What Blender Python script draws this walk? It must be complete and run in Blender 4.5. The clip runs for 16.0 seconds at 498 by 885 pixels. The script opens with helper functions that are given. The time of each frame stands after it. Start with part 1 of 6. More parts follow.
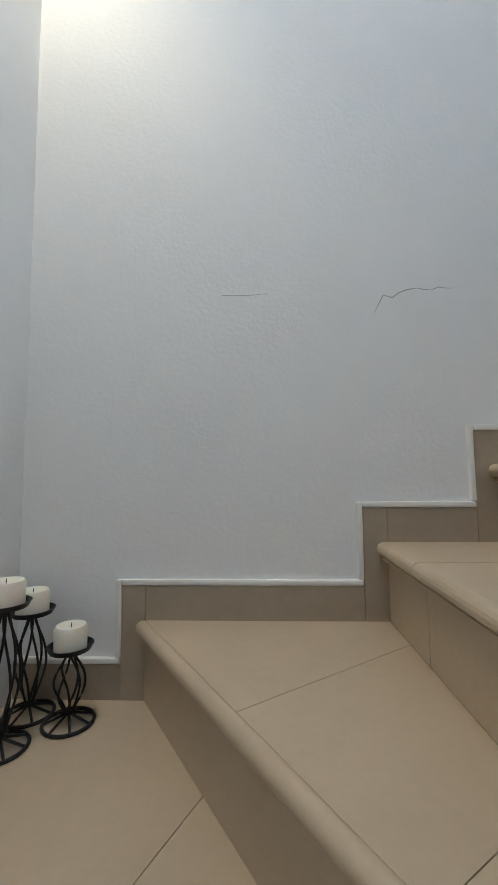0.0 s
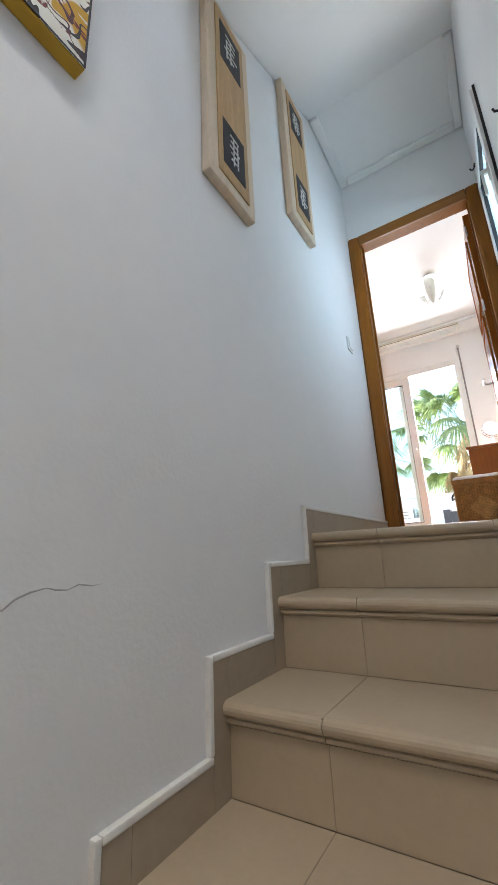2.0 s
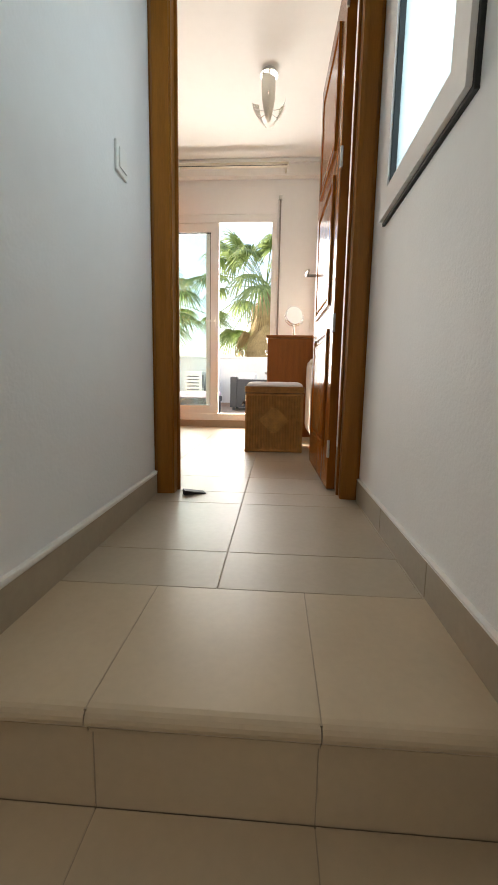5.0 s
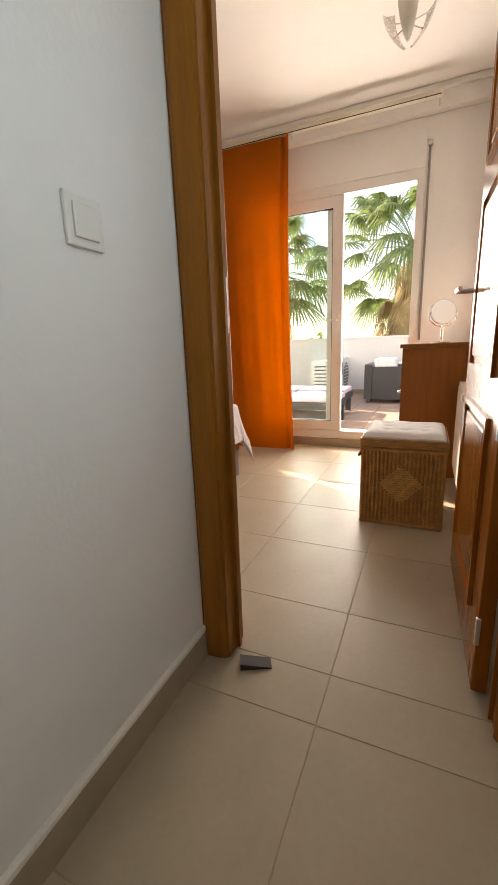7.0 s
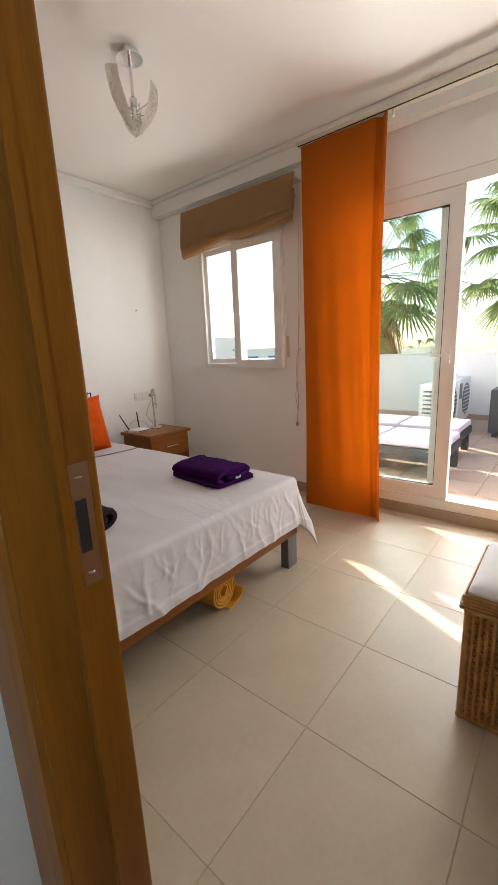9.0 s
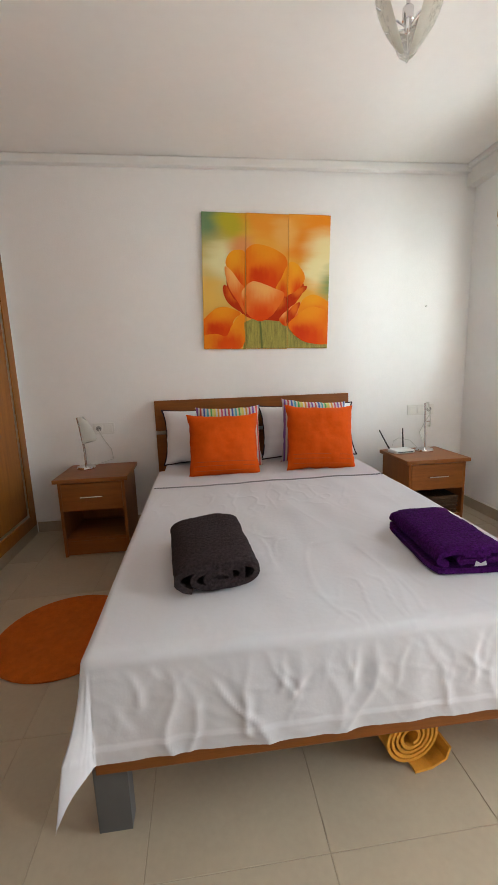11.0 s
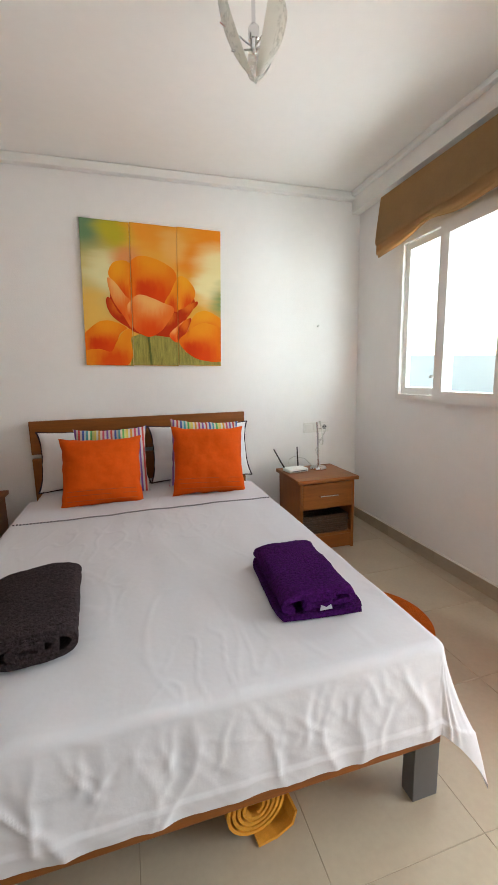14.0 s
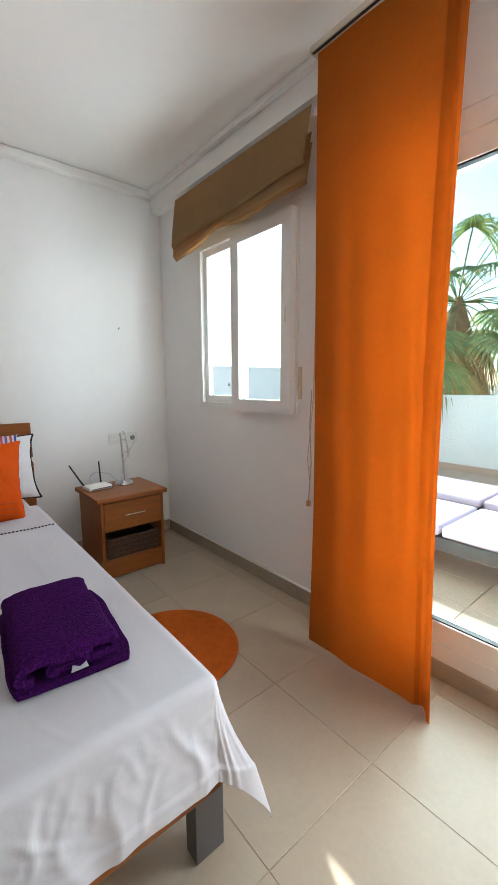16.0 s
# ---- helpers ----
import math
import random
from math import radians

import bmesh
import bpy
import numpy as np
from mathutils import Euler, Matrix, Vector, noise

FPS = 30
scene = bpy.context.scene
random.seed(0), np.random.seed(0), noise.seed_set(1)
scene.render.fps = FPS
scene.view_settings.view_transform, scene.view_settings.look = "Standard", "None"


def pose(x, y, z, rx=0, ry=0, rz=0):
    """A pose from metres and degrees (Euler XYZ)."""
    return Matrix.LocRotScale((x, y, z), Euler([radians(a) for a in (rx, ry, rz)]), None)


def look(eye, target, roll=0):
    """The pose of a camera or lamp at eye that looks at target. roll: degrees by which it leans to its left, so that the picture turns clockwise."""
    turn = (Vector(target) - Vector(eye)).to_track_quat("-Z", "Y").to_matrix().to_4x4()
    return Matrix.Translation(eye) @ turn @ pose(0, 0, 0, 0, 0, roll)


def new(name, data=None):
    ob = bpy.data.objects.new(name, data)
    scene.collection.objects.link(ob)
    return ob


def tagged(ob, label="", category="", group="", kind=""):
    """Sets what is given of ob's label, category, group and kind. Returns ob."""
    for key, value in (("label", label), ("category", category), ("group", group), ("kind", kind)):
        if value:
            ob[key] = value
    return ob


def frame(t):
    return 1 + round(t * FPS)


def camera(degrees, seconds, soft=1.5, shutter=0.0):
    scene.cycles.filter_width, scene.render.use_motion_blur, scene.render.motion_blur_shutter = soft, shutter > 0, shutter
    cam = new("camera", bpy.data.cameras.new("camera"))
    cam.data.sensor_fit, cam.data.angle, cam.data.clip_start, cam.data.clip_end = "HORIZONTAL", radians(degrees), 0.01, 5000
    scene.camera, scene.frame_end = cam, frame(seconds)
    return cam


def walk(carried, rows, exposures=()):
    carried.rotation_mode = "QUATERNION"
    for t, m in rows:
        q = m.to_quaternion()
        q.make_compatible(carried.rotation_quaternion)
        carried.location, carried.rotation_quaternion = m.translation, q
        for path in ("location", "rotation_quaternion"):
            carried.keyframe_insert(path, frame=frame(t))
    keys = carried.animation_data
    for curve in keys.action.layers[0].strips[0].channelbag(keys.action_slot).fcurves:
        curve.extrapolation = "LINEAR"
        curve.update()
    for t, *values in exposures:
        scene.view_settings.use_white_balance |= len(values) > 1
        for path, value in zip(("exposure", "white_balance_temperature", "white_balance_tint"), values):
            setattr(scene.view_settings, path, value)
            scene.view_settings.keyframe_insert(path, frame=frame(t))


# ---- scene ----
cam = camera(63.9, 16.0)
PATH = [
    (0, (0.537, 0.575, -0.58), (0.459, 2.566, -0.411), -0.5),
    (0.5, (0.46, 0.635, -0.447), (0.934, 2.537, -0.045), -1.5),
    (1, (0.457, 0.71, -0.314), (1.398, 2.387, 0.236), -2.2),
    (1.5, (0.506, 0.835, -0.163), (1.809, 2.231, 0.433), -2.9),
    (2, (0.557, 0.975, -0.073), (2.191, 1.987, 0.479), -2.6),
    (2.5, (0.624, 1.065, 0.015), (2.502, 1.605, 0.443), -1.7),
    (3, (0.771, 1.126, 0.093), (2.748, 1.297, 0.347), -0.6),
    (3.2, (0.827, 1.146, 0.129), (2.819, 1.21, 0.305), -0.2),
    (4.3, (1.17, 1.115, 0.354), (3.16, 1.215, 0.264), 0.4),
    (5.3, (1.525, 1.069, 0.527), (3.489, 1.212, 0.177), 1.0),
    (5.5, (1.595, 1.062, 0.592), (3.553, 1.228, 0.21), 0.8),
    (6, (1.742, 1.015, 0.674), (3.673, 1.332, 0.261), -0.1),
    (6.5, (1.922, 1.005, 0.802), (3.802, 1.586, 0.347), -0.6),
    (7, (2.125, 1.004, 0.898), (3.902, 1.8, 0.441), -2.0),
    (7.5, (2.284, 1.033, 0.997), (3.993, 1.962, 0.532), -2.7),
    (8, (2.534, 1.02, 1.071), (4.166, 2.082, 0.615), -2.8),
    (8.5, (2.702, 1.044, 1.162), (4.277, 2.185, 0.698), -2.6),
    (9, (2.9, 1.092, 1.186), (4.404, 2.335, 0.744), -2.6),
    (9.5, (3.073, 1.164, 1.175), (4.403, 2.602, 0.771), -2.7),
    (10, (3.235, 1.229, 1.176), (4.184, 2.945, 0.78), -3.1),
    (10.2, (3.326, 1.243, 1.157), (4.051, 3.068, 0.773), -3.4),
    (12.3, (3.661, 1.476, 1.221), (3.725, 3.444, 0.871), -1.5),
    (12.5, (3.692, 1.472, 1.226), (3.787, 3.439, 0.878), -1.4),
    (13, (3.786, 1.455, 1.234), (3.993, 3.414, 0.891), -1.3),
    (13.5, (3.829, 1.437, 1.236), (4.192, 3.375, 0.9), -1.2),
    (14, (3.858, 1.417, 1.239), (4.413, 3.31, 0.91), -1.3),
    (14.5, (3.898, 1.409, 1.225), (4.646, 3.237, 0.913), -1.4),
    (15, (3.964, 1.416, 1.224), (4.893, 3.16, 0.91), -1.2),
    (15.5, (4.049, 1.46, 1.23), (5.147, 3.1, 0.91), -0.8),
    (16, (4.131, 1.486, 1.214), (5.396, 3.006, 0.922), -0.3),
]
walk(cam, [(t, look(eye, target, roll)) for t, eye, target, roll in PATH], exposures=[
    (0.0, 2.30, 5800, 8), (1.0, 2.30, 6200, 11), (2.0, 2.10, 6200, 12), (2.5, 2.14, 6200, 12), (3.2, 2.08, 6300, 12), (5.5, 1.54, 7700, 14), (6.5, 1.47, 8000, 17), (7.5, 1.36, 8600, 19), (8.5, 1.42, 7500, 14), (9.4, 1.40, 6700, 11), (10.0, 1.56, 6500, 8), (12.5, 2.06, 6300, 5), (14.0, 1.90, 6250, 5), (16.0, 1.57, 5900, 4)])

# ---- light ----
ELEV, AZ = radians(30.5), (0.45, 0.893)
world = bpy.data.worlds.new("sky")
scene.world = world
world.use_nodes = True
wn = world.node_tree.nodes
sky = wn.new("ShaderNodeTexSky")
sky.sky_type, sky.sun_disc = "NISHITA", False
sky.sun_elevation, sky.sun_rotation = ELEV, math.atan2(AZ[0], AZ[1])
world.node_tree.links.new(sky.outputs[0], wn["Background"].inputs[0])
wn["Background"].inputs[1].default_value = 0.15


def lamp(name, kind, m, energy, color=(1, 1, 1), **settings):
    data = bpy.data.lights.new(name, kind)
    data.energy, data.color = energy, color
    ob = new(name, data)
    ob.matrix_world = m
    return ob


sun = lamp("sun", "SUN", look((0, 0, 0), (-AZ[0] * math.cos(ELEV), -AZ[1] * math.cos(ELEV), -math.sin(ELEV))), 5.0, (1.0, 0.95, 0.86))
sun.data.angle = radians(0.5)
# the sky's light in the openings
for name, x0, y0, y1, z0, z1, watts, turn in (("door_skylight", 6.16, 1.16, 2.40, 0.15, 2.07, 32, 1.4), ("window_skylight", 6.02, 2.97, 3.89, 1.06, 2.06, 10, 0.0)):
    area = lamp(name, "AREA", look((x0, (y0 + y1) / 2, (z0 + z1) / 2), (0, (y0 + y1) / 2 + turn, (z0 + z1) / 2 + 0.6)), watts, (0.93, 0.97, 1.0))
    area.data.shape, area.data.size, area.data.size_y = "RECTANGLE", y1 - y0, z1 - z0
area = lamp("hall_window_skylight", "AREA", look((2.5, 0.45, 1.45), (2.5, 3.0, 1.1)), 1.8, (0.60, 0.80, 1.0))
area.data.shape, area.data.size, area.data.size_y = "RECTANGLE", 0.5, 0.85
spot = lamp("stair_downlight", "SPOT", look((0.0, 0.95, 2.1), (0.05, 1.5, 0.3)), 9, (1.0, 0.90, 0.74))
spot.data.spot_size, spot.data.spot_blend, spot.data.shadow_soft_size = radians(100), 0.8, 0.05


pool = lamp("stair_wall_lamp", "SPOT", look((-0.01, 1.22, 1.35), (0.03, 1.45, 0.0)), 4.5, (1.0, 0.84, 0.56))
pool.data.spot_size, pool.data.spot_blend, pool.data.shadow_soft_size = radians(84), 0.9, 0.05
# unseen fill lamp added under the stairwell ceiling to brighten the stairs
area = lamp("stairwell_fill_light", "AREA", look((0.45, 0.3, 3.2), (0.6, 0.7, 0)), 3.3, (0.76, 0.85, 1.0))
area.data.shape, area.data.size, area.data.size_y = "RECTANGLE", 0.8, 0.9


# ---- materials ----
def mat(name, color, rough=0.5, metal=0.0, var=0.06, scale=4.0, bump=0.0, bscale=60.0, spec=0.5, grain=None, color2=None, **extra):
    """Principled material with colour variation at two scales and a fine relief."""
    m = bpy.data.materials.new(name)
    m.use_nodes = True
    n, l = m.node_tree.nodes, m.node_tree.links
    p = n["Principled BSDF"]
    p.inputs["Roughness"].default_value, p.inputs["Metallic"].default_value = rough, metal
    p.inputs["Specular IOR Level"].default_value = spec
    tc = n.new("ShaderNodeTexCoord")
    mp = n.new("ShaderNodeMapping")
    l.new(tc.outputs["Object"], mp.inputs["Vector"])
    if grain:
        mp.inputs["Scale"].default_value = grain
    big, fine = n.new("ShaderNodeTexNoise"), n.new("ShaderNodeTexNoise")
    big.inputs["Scale"].default_value, fine.inputs["Scale"].default_value = scale, scale * 9
    big.inputs["Detail"].default_value, fine.inputs["Detail"].default_value = 3, 4
    l.new(mp.outputs[0], big.inputs["Vector"])
    l.new(mp.outputs[0], fine.inputs["Vector"])
    addn = n.new("ShaderNodeMath")
    addn.operation = "MULTIPLY_ADD"
    addn.inputs[1].default_value = 0.6
    half = n.new("ShaderNodeMath")
    half.operation = "MULTIPLY"
    half.inputs[1].default_value = 0.4
    l.new(fine.outputs[0], half.inputs[0])
    l.new(big.outputs[0], addn.inputs[0])
    l.new(half.outputs[0], addn.inputs[2])
    ramp = n.new("ShaderNodeValToRGB")
    c2 = color2 or tuple(min(1, c * (1 + var)) for c in color)
    c1 = tuple(c * (1 - var) for c in color)
    ramp.color_ramp.elements[0].position, ramp.color_ramp.elements[1].position = 0.32, 0.68
    ramp.color_ramp.elements[0].color, ramp.color_ramp.elements[1].color = (*c1, 1), (*c2, 1)
    l.new(addn.outputs[0], ramp.inputs[0])
    l.new(ramp.outputs[0], p.inputs["Base Color"])
    if bump:
        bn, b = n.new("ShaderNodeTexNoise"), n.new("ShaderNodeBump")
        bn.inputs["Scale"].default_value, bn.inputs["Detail"].default_value = bscale, 4
        l.new(mp.outputs[0], bn.inputs["Vector"])
        b.inputs["Strength"].default_value, b.inputs["Distance"].default_value = bump, 0.01
        l.new(bn.outputs[0], b.inputs["Height"])
        l.new(b.outputs[0], p.inputs["Normal"])
    for key, value in extra.items():
        p.inputs[key.replace("_", " ")].default_value = value
    return m


M_WALL = mat("wall_paint", (0.85, 0.84, 0.82), 0.75, var=0.02, scale=2, bump=0.12, bscale=130)
M_STAIRWALL = mat("textured_paint", (0.80, 0.79, 0.77), 0.75, var=0.02, scale=2, bump=0.10, bscale=85)
M_CEIL = mat("ceiling_paint", (0.85, 0.83, 0.79), 0.8, var=0.02, scale=2, bump=0.04, bscale=150)
M_TILE = mat("floor_tile", (0.42, 0.345, 0.25), 0.42, var=0.06, scale=6, bump=0.02, bscale=40, spec=0.4)
M_GROUT = mat("grout", (0.37, 0.30, 0.215), 0.9)
# same ceramic as the floor; the stairs' warmer light is put into this colour
M_STEPLIT = mat("step_tile_lit", (0.50, 0.39, 0.262), 0.38, var=0.06, scale=6, bump=0.02, bscale=40)
M_SKIRT = mat("skirting_tile", (0.37, 0.30, 0.215), 0.4, var=0.08, scale=7)
M_SKIRTEDGE = mat("skirting_edge_paint", (0.80, 0.77, 0.72), 0.6, var=0.05, scale=20, bump=0.2)
M_DOORWOOD = mat("varnished_oak", (0.28, 0.102, 0.014), 0.32, var=0.2, scale=3, grain=(14, 14, 1.0), spec=0.22)
M_DOORLEAF = mat("varnished_door_wood", (0.31, 0.10, 0.016), 0.2, var=0.2, scale=3, grain=(14, 14, 1.0), spec=0.08)
M_FURN = mat("cherry_veneer", (0.24, 0.078, 0.014), 0.40, var=0.2, scale=2.5, grain=(1.2, 14, 14), spec=0.3)
M_FURNV = mat("cherry_veneer_upright", (0.24, 0.078, 0.014), 0.40, var=0.2, scale=2.5, grain=(14, 14, 1.2), spec=0.3)
M_WHITE = mat("white_lacquer", (0.80, 0.79, 0.76), 0.35, var=0.02)
M_PLASTIC = mat("white_plastic", (0.78, 0.77, 0.73), 0.3, var=0.02)
M_CHROME = mat("chrome", (0.72, 0.72, 0.73), 0.12, 1.0, var=0.02)
M_STEEL = mat("brushed_steel", (0.55, 0.54, 0.51), 0.35, 1.0, var=0.05)
M_GREYMETAL = mat("grey_painted_metal", (0.15, 0.15, 0.155), 0.4, 0.5, var=0.05)
# near-black colour that stands for the shade inside holes and grooves
M_RECESSSHADE = mat("recess_shade", (0.02, 0.02, 0.02), 0.6)
M_SHEET = mat("white_cotton", (0.585, 0.57, 0.585), 0.95, var=0.02, scale=5, bump=0.05, bscale=60, spec=0.15)
M_ORANGE = mat("orange_curtain_cloth", (0.53, 0.150, 0.006), 0.85, var=0.06, scale=5, bump=0.08, bscale=250)
M_TAN = mat("tan_linen", (0.50, 0.32, 0.15), 0.9, var=0.06, scale=10, bump=0.15, bscale=300)


def let_light_through(m, share):
    """Mixes a translucent share of the same colour into a thin cloth or leaf."""
    n, l = m.node_tree.nodes, m.node_tree.links
    p = n["Principled BSDF"]
    tl, mx = n.new("ShaderNodeBsdfTranslucent"), n.new("ShaderNodeMixShader")
    l.new(p.inputs["Base Color"].links[0].from_socket, tl.inputs[0])
    mx.inputs[0].default_value = share
    l.new(p.outputs[0], mx.inputs[1])
    l.new(tl.outputs[0], mx.inputs[2])
    l.new(mx.outputs[0], n["Material Output"].inputs[0])
    return m


let_light_through(M_ORANGE, 0.15)
let_light_through(M_TAN, 0.15)


def glass(name, tint=(0.96, 0.99, 0.98), rough=0.0, haze=0.0):
    """Clear sheet glass; haze mixes in a milky, translucent share."""
    m = bpy.data.materials.new(name)
    m.use_nodes = True
    n, l = m.node_tree.nodes, m.node_tree.links
    n.remove(n["Principled BSDF"])
    tr, gl, mx, lw, pw = n.new("ShaderNodeBsdfTransparent"), n.new("ShaderNodeBsdfGlossy"), n.new("ShaderNodeMixShader"), n.new("ShaderNodeLayerWeight"), n.new("ShaderNodeMath")
    tr.inputs[0].default_value = (*tint, 1)
    gl.inputs["Roughness"].default_value = rough
    lw.inputs[0].default_value = 0.5
    pw.operation = "POWER"
    pw.inputs[1].default_value = 4.0
    l.new(lw.outputs["Facing"], pw.inputs[0])
    sc = n.new("ShaderNodeMath")
    sc.operation = "MULTIPLY_ADD"
    sc.inputs[1].default_value, sc.inputs[2].default_value = 0.55, 0.03
    l.new(pw.outputs[0], sc.inputs[0])
    l.new(sc.outputs[0], mx.inputs[0])
    inner = tr.outputs[0]
    if haze:
        tl, hz = n.new("ShaderNodeBsdfTranslucent"), n.new("ShaderNodeMixShader")
        tl.inputs[0].default_value = (*tint, 1)
        hz.inputs[0].default_value = haze
        l.new(tr.outputs[0], hz.inputs[1])
        l.new(tl.outputs[0], hz.inputs[2])
        inner = hz.outputs[0]
    l.new(inner, mx.inputs[1])
    l.new(gl.outputs[0], mx.inputs[2])
    l.new(mx.outputs[0], n["Material Output"].inputs[0])
    return m


M_GLASS = glass("window_glass", (0.92, 0.965, 0.955))


# ---- building helpers ----
def cuboid(bm, x0, x1, y0, y1, z0, z1):
    vs = [bm.verts.new((x, y, z)) for x in (x0, x1) for y in (y0, y1) for z in (z0, z1)]
    for f in ((0, 1, 3, 2), (4, 6, 7, 5), (0, 4, 5, 1), (2, 3, 7, 6), (0, 2, 6, 4), (1, 5, 7, 3)):
        bm.faces.new([vs[i] for i in f])
    return vs


def block(x0, x1, y0, y1, z0, z1, bevel=0.0, seg=2):
    bm = bmesh.new()
    cuboid(bm, x0, x1, y0, y1, z0, z1)
    if bevel:
        bmesh.ops.bevel(bm, geom=bm.edges[:], offset=bevel, segments=seg, affect="EDGES", profile=0.6)
    return bm


def blocks(*dims):
    bm = bmesh.new()
    for d in dims:
        cuboid(bm, *d)
    return bm


def tube(points, radius, seg=10, cap=True):
    """A round bar along points; radius a number or one per point."""
    bm = bmesh.new()
    rings = []
    pts = [Vector(p) for p in points]
    for i, p in enumerate(pts):
        d = (pts[min(i + 1, len(pts) - 1)] - pts[max(i - 1, 0)]).normalized()
        a = d.cross(Vector((0, 0, 1)) if abs(d.z) < 0.9 else Vector((1, 0, 0))).normalized()
        b = d.cross(a)
        r = radius[i] if isinstance(radius, (list, tuple)) else radius
        rings.append([bm.verts.new(p + (a * math.cos(k * math.tau / seg) + b * math.sin(k * math.tau / seg)) * r) for k in range(seg)])
    for r0, r1 in zip(rings, rings[1:]):
        for k in range(seg):
            bm.faces.new((r0[k], r0[(k + 1) % seg], r1[(k + 1) % seg], r1[k]))
    if cap:
        bm.faces.new(rings[0][::-1])
        bm.faces.new(rings[-1])
    return bm


def lathe(profile, seg=24, centre=(0, 0, 0)):
    """A body turned about z from (radius, z) pairs."""
    bm = bmesh.new()
    c = Vector(centre)
    rings = [[bm.verts.new(c + Vector((r * math.cos(k * math.tau / seg), r * math.sin(k * math.tau / seg), z))) for k in range(seg)] for r, z in profile]
    for r0, r1 in zip(rings, rings[1:]):
        for k in range(seg):
            bm.faces.new((r0[k], r0[(k + 1) % seg], r1[(k + 1) % seg], r1[k]))
    for ring in (rings[0][::-1], rings[-1]):
        bm.faces.new(ring)
    return bm


def prism(outline, axis, a, b):
    """A flat outline in the two other axes, drawn out along axis from a to b."""
    bm = bmesh.new()

    def at(p, v):
        return {"x": (v, p[0], p[1]), "y": (p[0], v, p[1]), "z": (p[0], p[1], v)}[axis]

    va, vb = [bm.verts.new(at(p, a)) for p in outline], [bm.verts.new(at(p, b)) for p in outline]
    bm.faces.new(va)
    bm.faces.new(vb[::-1])
    for i in range(len(outline)):
        j = (i + 1) % len(outline)
        bm.faces.new((va[j], va[i], vb[i], vb[j]))
    return bm


def part(name, bm, material, parent=None, label="", smooth=False):
    """Links a bmesh as one mesh object."""
    bmesh.ops.recalc_face_normals(bm, faces=bm.faces[:])
    me = bpy.data.meshes.new(name)
    bm.to_mesh(me)
    bm.free()
    me.materials.append(material)
    if smooth:
        for poly in me.polygons:
            poly.use_smooth = True
        me.set_sharp_from_angle(angle=radians(40))
    ob = new(name, me)
    if parent:
        ob.parent = parent
    if label:
        ob["label"] = label
    return ob


def thing(name, label, category, group="", at=(0, 0, 0), rz=0):
    ob = new(name)
    ob.matrix_world = pose(*at, 0, 0, rz)
    ob.empty_display_size = 0.1
    return tagged(ob, label, category, group)


def structure(name, bm, material, label, category, smooth=False):
    return tagged(part(name, bm, material, None, "", smooth), label, category, "", "structure")


# ---- the shell: hall, stairs and bedroom ----
HL, HR = 1.575, 0.735          # hall walls
DX0, DX1 = 3.025, 3.105        # door wall
BN, BE, BW, BS = 4.43, 5.70, 2.24, 0.68   # bedroom
CEIL = 2.615
RISE = 0.185

structure("wall_stair_outer", block(-0.3, DX0, HL, HL + 0.1, -2.6, 3.3), M_STAIRWALL, "white textured plaster stairwell wall with a hairline crack", "wall")
structure("wall_stair_end", block(-0.3, -0.08, -0.5, HL, -2.6, 3.3), M_STAIRWALL, "white textured plaster wall at the stair turn", "wall")
structure("wall_stair_back", block(-0.3, 3.2, -0.6, -0.5, -2.6, 3.3), M_WALL, "white plaster wall of the lower flight", "wall")
# hall side wall, with the sloping opening edge over the steps and the small window's hole
bm = prism([(1.20, 0.33), (1.84, -0.088), (1.84, -0.4), (2.25, -0.4), (2.25, 3.3), (1.20, 3.3)], "y", 0.55, HR)
b2 = prism([(2.25, -0.4), (2.83, -0.4), (2.83, 1.0), (2.25, 1.0)], "y", 0.55, HR)
structure("wall_hall_side", bm, M_WALL, "white plaster hall wall with a sloping lower edge", "wall")
structure("wall_under_hall_window", b2, M_WALL, "white plaster wall below the hall window", "wall")
structure("wall_over_hall_window", prism([(2.25, 1.93), (2.83, 1.93), (2.83, 3.3), (2.25, 3.3)], "y", 0.55, HR), M_WALL, "white plaster wall above the hall window", "wall")
structure("wall_beside_door", prism([(2.83, -0.4), (DX0, -0.4), (DX0, 3.3), (2.83, 3.3)], "y", 0.55, HR), M_WALL, "white plaster hall wall beside the bedroom door", "wall")
structure("wall_niche", block(1.2, 3.0, 0.50, 0.548, -2.6, 1.0), M_WALL, "white plaster wall behind the stair opening", "wall")
structure("wall_over_door", blocks((DX0, DX1, 0.4, 1.80, 2.06, CEIL + 0.2), (DX0, DX1, 1.52, 1.80, -0.05, 2.06), (DX0, DX1, 0.4, 0.785, -0.05, 2.06)), M_WALL, "white plaster wall round the bedroom door", "wall")
structure("wall_bedroom_inner", block(BW, DX0 - 0.002, HL + 0.105, HL + 0.2, -0.05, CEIL + 0.2), M_WALL, "white bedroom wall along the hall", "wall")
structure("wall_bedroom_west", block(BW - 0.12, BW, HL + 0.105, BN, -0.05, CEIL + 0.2), M_WALL, "white bedroom wall with a built-in wardrobe", "wall")
structure("wall_bedroom_head", block(BW - 0.12, BE + 0.13, BN, BN + 0.12, -0.05, CEIL + 0.2), M_WALL, "white bedroom wall behind the bed", "wall")
structure("wall_bedroom_south", block(DX1, BE, BS - 0.12, BS, -0.05, CEIL + 0.2), M_WALL, "white bedroom wall behind the dresser", "wall")
FY0, FY1, FZ0, FZ1 = 1.11, 2.45, 0.075, 2.15   # french window frame
